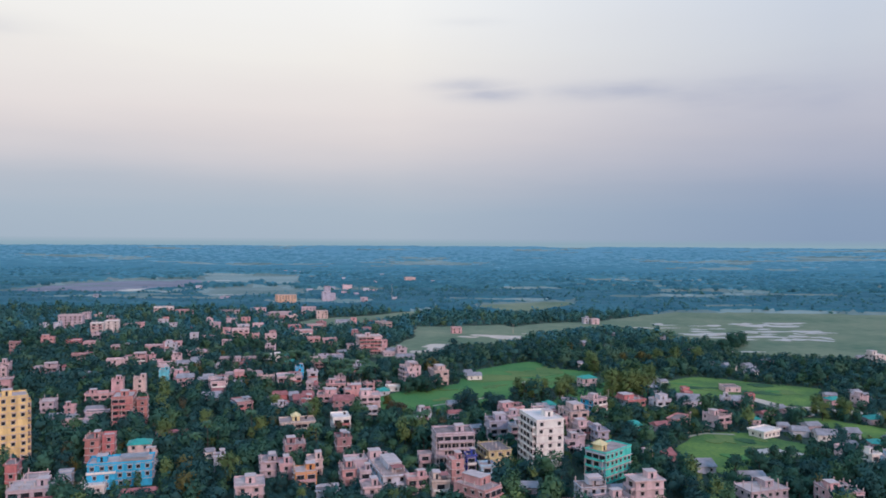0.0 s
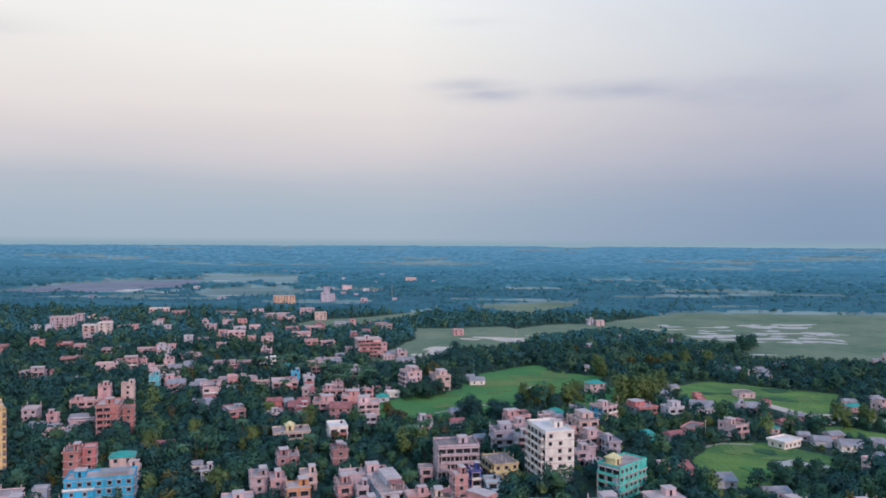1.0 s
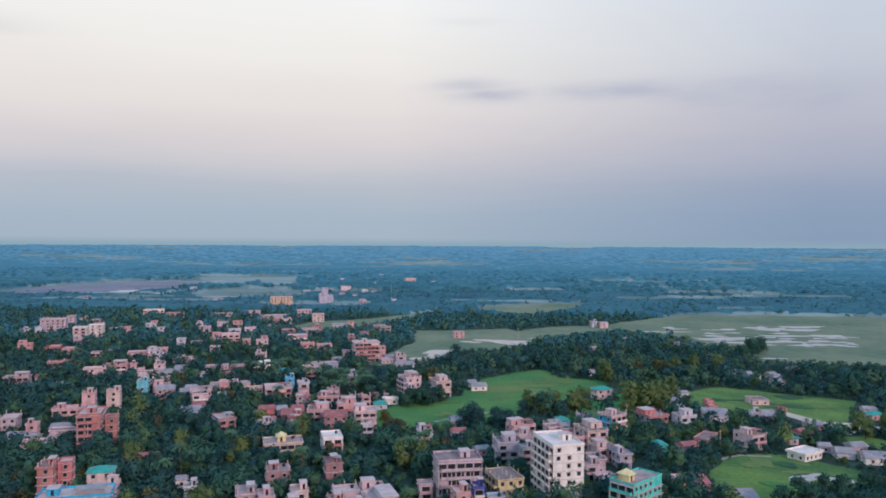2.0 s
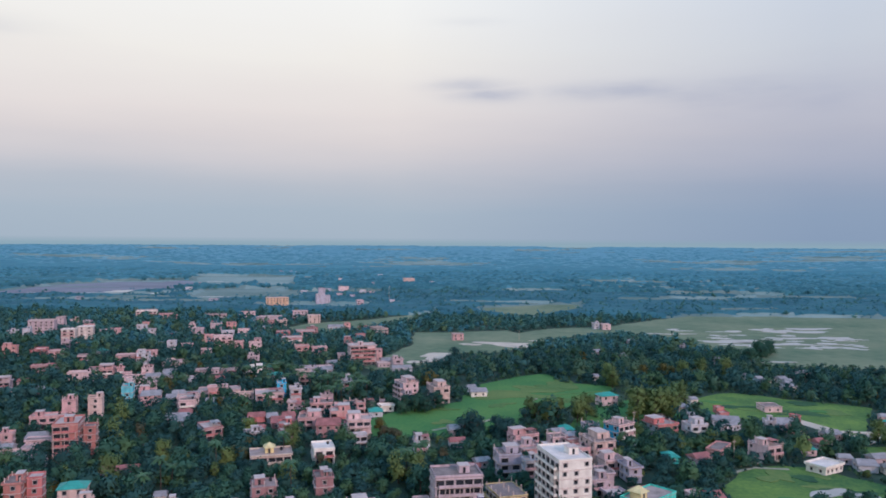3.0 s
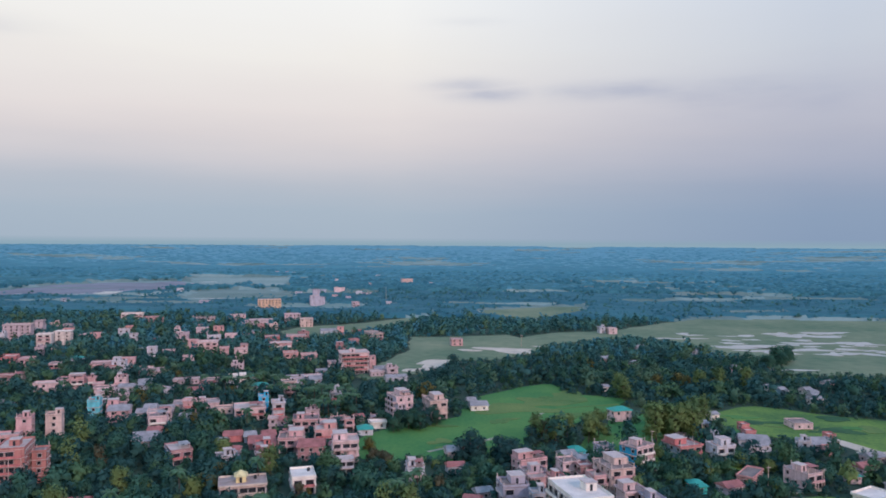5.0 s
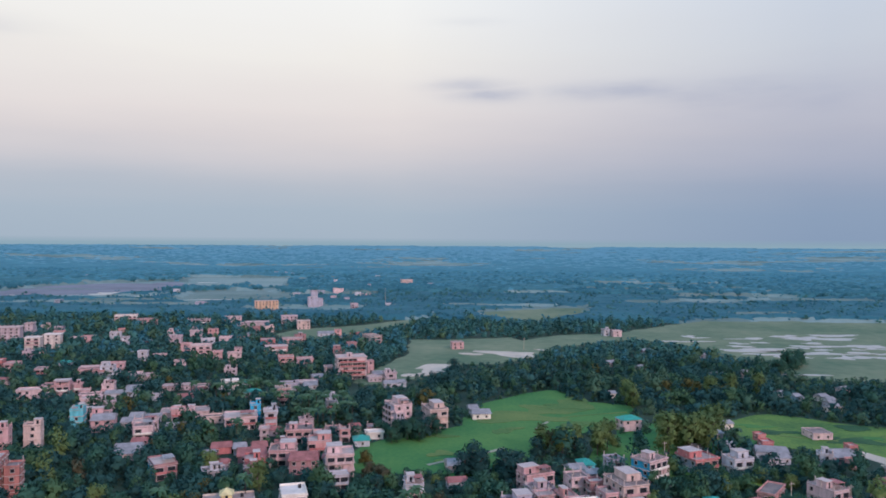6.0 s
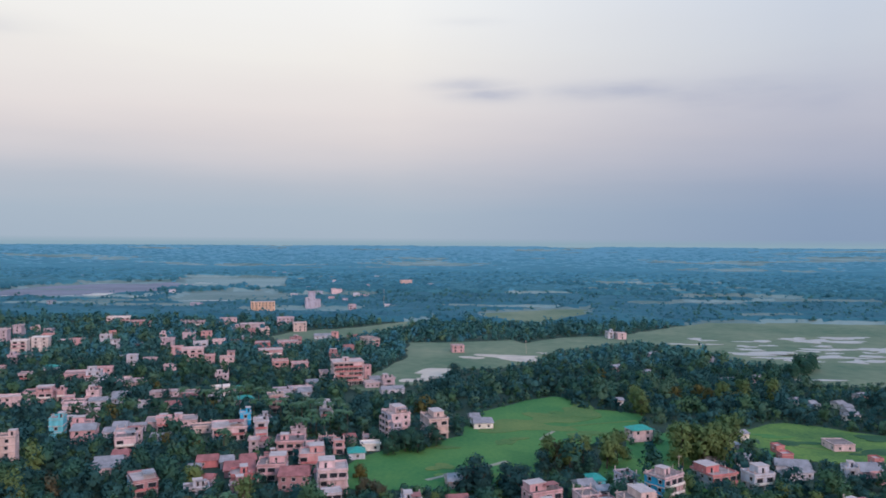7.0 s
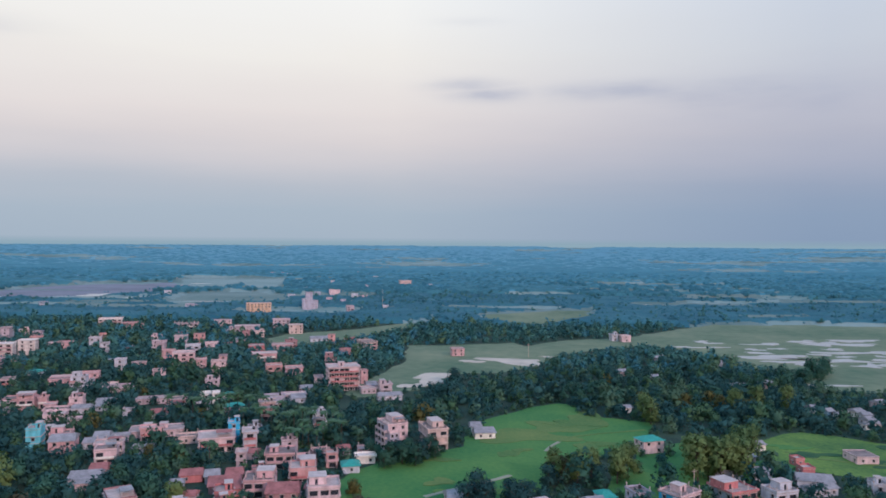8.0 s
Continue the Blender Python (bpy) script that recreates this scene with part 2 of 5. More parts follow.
# aerial haze is put into these base colours, stronger for farther woods
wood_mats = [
    leaves("woods_hazy_blue_green", (0.031, 0.116, 0.130), (0.116, 0.275, 0.220), 0.9, 0.1, 0.6),
    leaves("woods_hazy_deep_green", (0.023, 0.084, 0.096), (0.088, 0.205, 0.172), 0.9, 0.1, 0.6),
    leaves("haze_blue_woods", (0.038, 0.166, 0.228), (0.130, 0.372, 0.432), 0.85, 0.2, 0.07, 0.3, 0.009),
    leaves("haze_green_woods", (0.027, 0.128, 0.172), (0.100, 0.290, 0.318), 0.85, 0.2, 0.2, 0.3, 0.014),
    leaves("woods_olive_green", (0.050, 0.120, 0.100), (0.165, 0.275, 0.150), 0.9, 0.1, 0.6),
    leaves("pale_haze_woods", (0.125, 0.320, 0.400), (0.225, 0.455, 0.540), 0.9, 0.1, 0.04, 0.3, 0.006),
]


# ---- mesh helpers ----
def raw_mesh(name, verts, faces, mats, index=None, smooth=False):
    me = bpy.data.meshes.new(name)
    me.from_pydata([tuple(map(float, v)) for v in verts], [], [tuple(f) for f in faces])
    for m in (mats if isinstance(mats, (list, tuple)) else [mats]):
        me.materials.append(m)
    if index is not None:
        me.polygons.foreach_set("material_index", index)
    if smooth:
        me.polygons.foreach_set("use_smooth", [True] * len(me.polygons))
    me.update()
    return me


def soup_mesh(name, verts, quads, mats, index=None):
    """A mesh out of numpy arrays: verts (n, 3), quads (m, 4)."""
    me = bpy.data.meshes.new(name)
    me.vertices.add(len(verts))
    me.vertices.foreach_set("co", np.asarray(verts, dtype=np.float32).ravel())
    me.loops.add(quads.size)
    me.loops.foreach_set("vertex_index", quads.astype(np.int32).ravel())
    me.polygons.add(len(quads))
    me.polygons.foreach_set("loop_start", np.arange(0, quads.size, quads.shape[1], dtype=np.int32))
    for m in (mats if isinstance(mats, (list, tuple)) else [mats]):
        me.materials.append(m)
    if index is not None:
        me.polygons.foreach_set("material_index", np.asarray(index, dtype=np.int32))
    me.update(calc_edges=True)
    return me


def put(name, me, parent=None, m=None, label=""):
    ob = new(name, me)
    if parent is not None:
        ob.parent = parent
    if m is not None:
        ob.matrix_basis = m
    if label:
        ob["label"] = label
    return ob


class Boxes:
    """Boxes gathered into one mesh."""

    def __init__(self):
        self.v, self.f = [], []

    def add(self, x0, y0, z0, x1, y1, z1):
        k = len(self.v)
        self.v += [(x, y, z) for z in (z0, z1) for x, y in ((x0, y0), (x1, y0), (x1, y1), (x0, y1))]
        self.f += [[k + i for i in q] for q in ((3, 2, 1, 0), (4, 5, 6, 7), (0, 1, 5, 4), (1, 2, 6, 5), (2, 3, 7, 6), (3, 0, 4, 7))]
        return self

    def mesh(self, name, mat):
        return raw_mesh(name, self.v, self.f, mat)


# ---- ground, fields, water ----
def ground_height(x, y):
    """Flat, and very gently rising beyond three kilometres."""
    r = math.hypot(x, y)
    return 0.0 if r < 3000 else 70.0 * ((r - 3000) / 1900.0) ** 1.6


def build_ground():
    rings = [0, 120, 240, 400, 600, 850, 1200, 1700, 2300, *range(3000, 4850, 75), 4850]
    n, v, f = 128, [(0, 0, 0)], []
    for r in rings[1:]:
        v += [(r * math.cos(2 * math.pi * i / n), r * math.sin(2 * math.pi * i / n), ground_height(r, 0)) for i in range(n)]
    f += [(0, 1 + i, 1 + (i + 1) % n) for i in range(n)]
    for k in range(len(rings) - 2):
        a, b = 1 + k * n, 1 + (k + 1) * n
        f += [(a + i, b + i, b + (i + 1) % n, a + (i + 1) % n) for i in range(n)]
    tagged(put("ground", raw_mesh("ground", v, f, ground_mat)), "dark earth and undergrowth of a flat delta town", "ground", kind="structure")


build_ground()
FIELDS = []


def field(name, corners, mat, label, z=0.12, rough_edge=4.0, seed=1):
    """A flat patch with a ragged edge, 12 cm thick, lying on the ground."""
    rnd = random.Random(seed)
    pts = []
    for (x0, y0), (x1, y1) in zip(corners, corners[1:] + corners[:1]):
        steps = max(2, int(math.hypot(x1 - x0, y1 - y0) / 12))
        for i in range(steps):
            k = i / steps
            pts.append((x0 + (x1 - x0) * k + rnd.uniform(-1, 1) * rough_edge * 0.5, y0 + (y1 - y0) * k + rnd.uniform(-1, 1) * rough_edge))
    n = len(pts)
    v = [(x, y, z) for x, y in pts] + [(x, y, -0.3) for x, y in pts]
    f = [list(range(n))] + [(i, i + n, (i + 1) % n + n, (i + 1) % n) for i in range(n)]
    FIELDS.append(corners)
    return tagged(put(name, raw_mesh(name, v, f, mat)), label, name.split("_")[-1], kind="structure")


def inside(corners, x, y):
    hit, j = False, len(corners) - 1
    for i in range(len(corners)):
        (xi, yi), (xj, yj) = corners[i], corners[j]
        if (yi > y) != (yj > y) and x < (xj - xi) * (y - yi) / (yj - yi) + xi:
            hit = not hit
        j = i
    return hit


field("grass_field", [(-64, 416), (-64, 444), (-61, 458), (-48, 475), (-21, 488), (-5, 551), (28, 590), (41, 595), (49, 562), (81, 550), (74, 520), (51, 493), (30, 466), (16, 442), (8, 421), (-28, 413)], grass_mat, "wide lush green playing field with a worn middle", z=0.12, seed=1)
field("grass_field", [(121, 516), (153, 537), (181, 521), (198, 507), (222, 500), (198, 455), (176, 426), (163, 455), (137, 463), (120, 474)], meadow_mat, "bright green meadow between houses and woods", z=0.14, seed=2)
field("grass_field", [(166, 407), (182, 417), (194, 406), (207, 392), (207, 376), (186, 367), (184, 390), (168, 399)], meadow_mat, "small green plot beside tin-roofed houses", z=0.16, seed=3)
field("grass_field", [(90, 352), (107, 375), (135, 380), (147, 368), (156, 350), (146, 336), (128, 332), (101, 308), (84, 323)], meadow_mat, "bright yellow-green meadow with a pale puddle", z=0.12, seed=4)
field("paddy_field", [(29, 828), (73, 884), (125, 898), (199, 972), (256, 1039), (358, 1051), (690, 1020), (430, 632), (330, 628), (210, 650), (217, 704), (199, 732), (194, 770), (164, 831), (137, 850), (63, 787), (27, 748)], paddy_mat, "broad dull green flooded paddy land beyond the woods", z=0.14, seed=5)
field("paddy_field", [(-95, 606), (-85, 659), (-70, 739), (-77, 829), (-41, 832), (20, 858), (56, 796), (39, 735), (3, 690), (-30, 682), (-49, 627), (-78, 600)], paddy_mat, "dull green open land around pale sandy lots", z=0.16, seed=6)
field("paddy_field", [(-219, 862), (-203, 908), (-161, 933), (-108, 998), (-73, 1059), (-81, 990), (-129, 889), (-161, 828), (-195, 817)], paddy_mat, "narrow strip of dull green paddy", z=0.12, seed=7)
field("paddy_field", [(-15, 1130), (75, 1190), (145, 1216), (130, 1110), (55, 1017), (3, 1054)], paddy_mat, "distant strip of dull green paddy", z=0.14, seed=8)
field("flood_plain", [(-752, 1934), (-728, 2061), (-655, 2142), (-547, 2094), (-417, 1658), (-500, 1625), (-574, 1633), (-583, 1540)], pale_plain_mat, "distant haze-pale green flood plain", z=0.16, seed=9)
field("ploughed_field", [(-1010, 1484), (-945, 1520), (-915, 1580), (-870, 1646), (-822, 1719), (-700, 1786), (-585, 1523), (-618, 1424), (-665, 1374), (-734, 1338), (-799, 1304), (-870, 1275)], soil_mat, "bare haze-greyed ploughed land on the flood plain", z=0.2, seed=31)
field("flood_plain", [(-541, 1450), (-492, 1504), (-409, 1516), (-338, 1380), (-322, 1296), (-368, 1268), (-434, 1217), (-496, 1262)], plain_mat, "distant haze-greyed green flood plain beside woods", z=0.16, seed=10)


def pool(x, y, length, depth, seed, mat=water_mat, name="flood_water", label="pale shallow flood water lying on a paddy", keep_trees_off=True):
    """A ragged, drawn-out sheet of standing water (or bare mud) on a field."""
    rnd = random.Random(seed)
    n = 26
    pts = []
    ph = [rnd.uniform(0, 6.28) for _ in range(4)]
    for i in range(n):
        a = 2 * math.pi * i / n
        k = 1 + 0.28 * math.sin(2 * a + ph[0]) + 0.2 * math.sin(3 * a + ph[1]) + 0.14 * math.sin(5 * a + ph[2])
        pts.append((x + length / 2 + math.cos(a) * length / 2 * k, y + math.sin(a) * depth / 2 * k + 0.1 * depth * math.sin(a * 2 + ph[3])))
    v = [(a, b, 0.20 + 0.012 * (seed % 17)) for a, b in pts] + [(a, b, 0.0) for a, b in pts]
    f = [list(range(n))] + [(i, i + n, (i + 1) % n + n, (i + 1) % n) for i in range(n)]
    tagged(put(name, raw_mesh(name, v, f, mat)), label, "water" if mat is water_mat else "soil", kind="structure")
    if keep_trees_off:
        FIELDS.append([(x, y - depth / 2), (x + length, y - depth / 2), (x + length, y + depth / 2), (x, y + depth / 2)])


for i, (px, py, pl, pd) in enumerate(((297, 874, 30, 14), (344, 908, 40, 16), (205, 789, 52, 22), (267, 771, 44, 14), (283, 819, 40, 16), (329, 823, 34, 16),
                                      (313, 876, 60, 14), (220, 764, 34, 12), (217, 664, 26, 7), (167, 842, 26, 8))):
    pool(px, py, pl, pd, i)
for i, (px, py, pl, pd) in enumerate(((-705, 1424, 67, 16), (-599, 1605, 88, 18), (-823, 1341, 40, 14), (-588, 1392, 22, 16), (-601, 2042, 64, 24), (-434, 1558, 50, 16), (-660, 1760, 60, 14), (-520, 1560, 90, 12), (-480, 1290, 80, 8))):
    pool(px, py, pl, pd, 20 + i)
for i, (px, py, pl, pd) in enumerate(((-706, 1395, 60, 42), (-805, 1304, 26, 38), (-726, 1345, 24, 32), (-596, 1351, 34, 32), (-596, 1558, 95, 44), (-1012, 1611, 71, 40), (772, 2031, 43, 70))):
    pool(px, py, pl, pd, 220 + i)
for i, (px, py, pl, pd) in enumerate(((-5, 748, 44, 34), (-25, 743, 16, 14), (40, 773, 12, 8), (-62, 640, 20, 14), (180, 432, 30, 10), (168, 440, 26, 6), (205, 425, 22, 8))):
    pool(px, py, pl, pd, 40 + i, mud_mat, "bare_soil", "pale bare sandy soil beside green land")
pool(122, 344, 20, 12, 60)
pool(-57, 668, 27, 36, 68, mud_mat, "sandy_lot", "pale bare sandy lot beside green land")
pool(52, 470, 66, 80, 66, grass_mat, "grass_verge", "rough green grass between scattered trees", False)
pool(70, 420, 44, 34, 67, meadow_mat, "grass_verge", "rough green grass between scattered trees", False)
rp = random.Random(3)
for i in range(44):
    pool(rp.uniform(190, 360), rp.uniform(745, 905), rp.uniform(8, 30), rp.uniform(6, 15), 120 + i, keep_trees_off=False)


def trail(points, width, mat, label):
    """A narrow trodden strip with wavering edges, lying on the ground."""
    rnd = random.Random(len(points) * 7 + int(points[0][0]))
    v, f = [], []
    for i, (x, y) in enumerate(points):
        x1, y1 = points[min(i + 1, len(points) - 1)]
        x0, y0 = points[max(i - 1, 0)]
        d = Vector((x1 - x0, y1 - y0)).normalized()
        for sgn in (-1, 1):
            k = width * 0.5 * rnd.uniform(0.7, 1.3) * sgn
            v += [(x - d.y * k, y + d.x * k, 0.27), (x - d.y * k * 1.2, y + d.x * k * 1.2, -0.1)]
    for i in range(len(points) - 1):
        a, b = 4 * i, 4 * i + 4
        f += [(a, b, b + 2, a + 2), (a + 1, b + 1, b, a), (a + 2, b + 2, b + 3, a + 3)]
    tagged(put("footpath", raw_mesh("footpath", v, f, mat)), label, "path", kind="structure")


def utility_pole(x, y, h):
    """A tapered concrete pole with a crossarm and insulators."""
    top = new("utility_pole")
    top.matrix_world = pose(x, y, 0, 0, 0, 20)
    v = [(r * math.cos(a), r * math.sin(a), z) for r, z in ((0.22, -0.2), (0.12, h)) for a in (0, 1.047, 2.094, 3.1416, 4.189, 5.236)]
    f = [(i, (i + 1) % 6, (i + 1) % 6 + 6, i + 6) for i in range(6)] + [(6, 7, 8, 9, 10, 11)]
    put("shaft", raw_mesh("shaft", v, f, mud_mat), top)
    put("crossarm", Boxes().add(-1.0, -0.21, h - 0.9, 1.0, -0.11, h - 0.75).mesh("crossarm", slab_mat), top)
    for k in (-0.9, 0.0, 0.9):
        put("insulator", Boxes().add(k - 0.06, -0.2, h - 0.75, k + 0.06, -0.12, h - 0.5).mesh("insulator", slab_mat), top)
    tagged(top, "slender pale concrete utility pole with a crossarm", "pole", group="utility poles")


trail([(21, 491), (24, 499), (29, 508)], 1.6, path_mat, 'pale trodden path across a green field')
trail([(-29, 427), (-19, 436), (-8, 444), (4, 455)], 2.0, path_mat, 'pale trodden path across a green field')
trail([(33, 516), (51, 525), (75, 534)], 1.5, worn_mat, 'worn brown strip across a green field')
trail([(131, 499), (140, 489), (152, 485), (166, 480)], 2.0, worn_mat, 'worn brown strip across a green field')
trail([(67, 407), (76, 413), (85, 419), (95, 418)], 2.5, path_mat, 'pale earth path beside houses')
trail([(100, 376), (111, 382), (127, 388)], 2.5, path_mat, 'pale earth path beside houses')
trail([(164, 465), (172, 445), (178, 425), (183, 420)], 7.0, mud_mat, 'pale wet earth track beside a meadow')
trail([(97, 367), (111, 376), (125, 375)], 2.0, path_mat, 'pale earth path beside houses')
pool(-3, 517, 36, 30, 870, worn_mat, "worn_turf", "worn brownish turf in the middle of a field", False)
pool(18, 537, 30, 24, 940, worn_mat, "worn_turf", "worn brownish turf in the middle of a field", False)
pool(37, 555, 24, 26, 1000, worn_mat, "worn_turf", "worn brownish turf in the middle of a field", False)
rm = random.Random(41)
for i in range(34):
    (mx0, mx1, my0, my1), lush = rm.choice((((125, 190, 470, 525), True), ((95, 145, 325, 368), True), ((-45, 5, 425, 500), False), ((-20, 60, 480, 570), False)))
    mx, my = rm.uniform(mx0, mx1), rm.uniform(my0, my1)
    if any(inside(c, mx - 6, my) and inside(c, mx + 16, my) for c in FIELDS[:4]):
        pool(mx, my, rm.uniform(8, 22), rm.uniform(5, 16), 1100 + i, (worn_mat if i % 3 else meadow_mat) if not lush else (grass_mat, worn_mat, rough_mat)[i % 3], "turf_patch", "patch of rougher grass in a green field", False)
utility_pole(107.6, 390.9, 8)
utility_pole(128.1, 389.3, 8)
utility_pole(31.5, 306.4, 9)
utility_pole(30.4, 771.8, 11)
# a distant communications mast, built as an overtall pole
utility_pole(-149.1, 1187.4, 28)
utility_pole(73.5, 439.8, 9)
utility_pole(29.2, 399.4, 8)
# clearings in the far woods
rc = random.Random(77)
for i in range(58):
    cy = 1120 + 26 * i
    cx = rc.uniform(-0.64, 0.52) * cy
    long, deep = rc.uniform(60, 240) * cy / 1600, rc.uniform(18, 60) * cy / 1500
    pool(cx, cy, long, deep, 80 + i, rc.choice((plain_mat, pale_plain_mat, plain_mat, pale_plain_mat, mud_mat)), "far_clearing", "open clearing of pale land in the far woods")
pool(210, 2440, 130, 160, 99, mud_mat, "bare_soil", "pale bare land far off in the woods")


# ---- buildings ----
STOREY = 3.0
FOOT = []          # x, y, rot, w, d, height: ground that trees keep clear of
window_cache = {}


def window_mesh(ww, wh):
    """Frame, mullion, sill and a recessed dark pane; outward is -y, the origin at the sill's middle."""
    if (ww, wh) in window_cache:
        return window_cache[ww, wh]
    t, hw = 0.09, ww / 2
    v, f, idx = [], [], []
    for inset, y in ((-0.08, -0.02), (-0.08, -0.07), (0.0, -0.07), (t, -0.05), (t, 0.14)):
        v += [(-hw + inset, y, inset), (hw - inset, y, inset), (hw - inset, y, wh - inset), (-hw + inset, y, wh - inset)]
    for k in range(4):
        f += [(k * 4 + i, k * 4 + (i + 1) % 4, k * 4 + 4 + (i + 1) % 4, k * 4 + 4 + i) for i in range(4)]
        idx += [0] * 4
    # the pane, in two lights
    v += [(0, 0.14, t), (0, 0.14, wh - t)]
    f += [(16, 20, 21, 19), (20, 17, 18, 21)]
    idx += [1, 1]
    # concrete sunshade over the opening
    b = Boxes().add(-hw - 0.25, -0.62, wh + 0.12, hw + 0.25, -0.02, wh + 0.21)
    f += [[i + len(v) for i in q] for q in b.f]
    v += b.v
    idx += [2] * 6
    me = raw_mesh("window", v, f, [frame_mat, glass_mat, slab_mat], idx)
    window_cache[ww, wh] = me
    return me


def facade(v, f, origin, along, length, storeys, holes):
    """One wall face with recessed openings: a grid of quads from the origin along a direction. holes: (s0, s1, z0, z1)."""
    out = Vector((along.y, -along.x, 0))
    xs = sorted({0.0, length, *[h[0] for h in holes], *[h[1] for h in holes]})
    zs = sorted({0.0, storeys * STOREY, *[h[2] for h in holes], *[h[3] for h in holes]})

    def vert(s, z, back=0.0):
        v.append(tuple(origin + along * s - out * back + Vector((0, 0, z))))
        return len(v) - 1

    for a, b in zip(xs, xs[1:]):
        for c, d in zip(zs, zs[1:]):
            sm, zm = (a + b) / 2, (c + d) / 2
            open_here = any(h[0] < sm < h[1] and h[2] < zm < h[3] for h in holes)
            q = [vert(a, c), vert(b, c), vert(b, d), vert(a, d)]
            if not open_here:
                f.append(q)
            else:
                r = [vert(a, c, 0.22), vert(b, c, 0.22), vert(b, d, 0.22), vert(a, d, 0.22)]
                f.extend([(q[i], q[(i + 1) % 4], r[(i + 1) % 4], r[i]) for i in range(4)])
                f.append(r)


def tin_roof(w, d, base, rnd, hip=0.0):
    """Corrugated gable or hipped roof with overhang and thin sheet edges."""
    o, rise = 0.6, min(2.2, 0.16 * d + 0.5)
    v, f = [], []
    n = max(6, int(w / 0.9))
    for side in (0, 1):
        k0 = len(v)
        for i in range(n + 1):
            s = -o + (w + 2 * o) * i / n
            up = 0.05 * (i % 2)
            ridge_s = min(max(s, hip * d * 0.5), w - hip * d * 0.5)
            y0 = -o if side == 0 else d + o
            v += [(s, y0, base + up), (ridge_s, d / 2, base + rise + up), (s, y0, base - 0.07 + up)]
        for i in range(n):
            a, b = k0 + 3 * i, k0 + 3 * i + 3
            f += [(a, b, b + 1, a + 1), (a + 2, b + 2, b, a)] if side == 0 else [(b, a, a + 1, b + 1), (b + 2, a + 2, a, b)]
    m = 3 * (n + 1)
    f += [(0, 1, m), (3 * n, m + 3 * n, 3 * n + 1)]
    return v, f


built = {"n": 0}


def building(x, y, rot, w, d, storeys, colour, bal="", head=0, stubs=0, roof="flat", vcol="", headcol="", hidden=False):
    """A town house. (x, y): its corner towards the viewer; the front runs w metres at rot, the side d metres at rot + 90."""
    built["n"] += 1
    rnd = random.Random(built["n"] * 7)
    far = y > 620
    extras = random.Random(built["n"] * 13)
    if not bal and roof == "flat" and 2 <= storeys <= 5 and y < 600 and w > 6.5 and extras.random() < 0.5:
        bal = "u"
    bal = "" if bal == "plain" else bal
    if not stubs and roof == "flat" and 2 <= storeys <= 4 and y < 560 and extras.random() < 0.3:
        stubs = 1
    if not head and roof == "flat" and 2 <= storeys <= 4 and y < 620 and extras.random() < 0.45:
        head = 1
    trim_paint = wall_mats[extras.choice((colour, colour, "white", "rose", "coral"))]
    eave = extras.choice((0.1, 0.3, 0.45)) if storeys < 6 else 0.1
    kind = "shed" if (roof != "flat" and storeys == 1) else "house" if storeys < 4 else "apartment_building"
    top = new(kind)
    top.matrix_world = pose(x, y, 0, 0, 0, rot)
    h = storeys * STOREY
    count = ("single", "two", "three", "four", "five", "six", "seven", "eight", "nine", "ten")[storeys - 1]
    roof_words = {"flat": "flat roof", "tin": "grey corrugated tin roof", "rusttin": "rusty tin roof", "greentin": "green tin roof"}[roof]
    extra = " and column stubs" if stubs else " and balconies" if bal else " and a stair tower" if head else " among trees"
    tagged(top, "%s %s-storey %s with %s%s" % (WORDS[colour], count, "shed" if kind == "shed" else "house" if storeys < 4 else "apartment block", roof_words, extra),
           "shed" if kind == "shed" else "building", group="town buildings")
    FOOT.append((x, y, rot, w, d, h if not hidden else -h))

    # walls with recessed openings
    ww, wh = (1.45, 1.5) if storeys > 1 else (1.1, 1.2)
    gap = rnd.choice((2.8, 3.2, 3.6)) if not far else 4.2
    faces = ((Vector((0, 0, 0)), Vector((1, 0, 0)), w, "u"), (Vector((0, d, 0)), Vector((0, -1, 0)), d, "v"),
             (Vector((w, 0, 0)), Vector((0, 1, 0)), d, "r"), (Vector((w, d, 0)), Vector((-1, 0, 0)), w, "b"))
    spots = []
    side_mesh = {}
    for origin, along, length, tag in faces:
        holes = []
        cols = max(1, int((length - 0.8) / gap))
        step = length / cols
        if y > 1150 or (tag in "br" and (y > 430 or tag == "b")):
            cols = 0
        # behind balconies, wide dark panes stand in for the shade of deep verandas
        deep = tag == bal
        pw, ph, low = (2.0, 2.15, 0.12) if deep else (ww, wh, 0.95)
        if deep and cols:
            pw = max(1.2, min(2.9, step - 0.4))
        for s in range(storeys):
            for c in range(cols):
                if rnd.random() < 0.12:
                    continue
                m = (c + 0.5) * step + (0.25 if (c + s) % 3 == 0 else 0)
                if m + pw / 2 > length - 0.2:
                    continue
                z0 = s * STOREY + low
                holes.append((m - pw / 2, m + pw / 2, z0, z0 + ph))
                spots.append((origin + along * m + Vector((0, 0, z0)), math.atan2(along.y, along.x), pw, ph))
        mat_key = vcol if (tag == "v" and vcol) else colour
        v, f = side_mesh.setdefault(mat_key, ([], []))
        facade(v, f, origin, along, length, storeys, holes)
    for key, (v, f) in side_mesh.items():
        shell = raw_mesh("wall", v, f, wall_mats[key])
        weld = bmesh.new()
        weld.from_mesh(shell)
        bmesh.ops.remove_doubles(weld, verts=weld.verts, dist=0.0005)
        weld.to_mesh(shell)
        weld.free()
        put("wall", shell, top, label=WORDS[key] + " wall" if key != colour else "")
    for p, a, pw, ph in spots:
        put("window", window_mesh(pw, ph), top, Matrix.Translation(p) @ Matrix.Rotation(a, 4, "Z"))

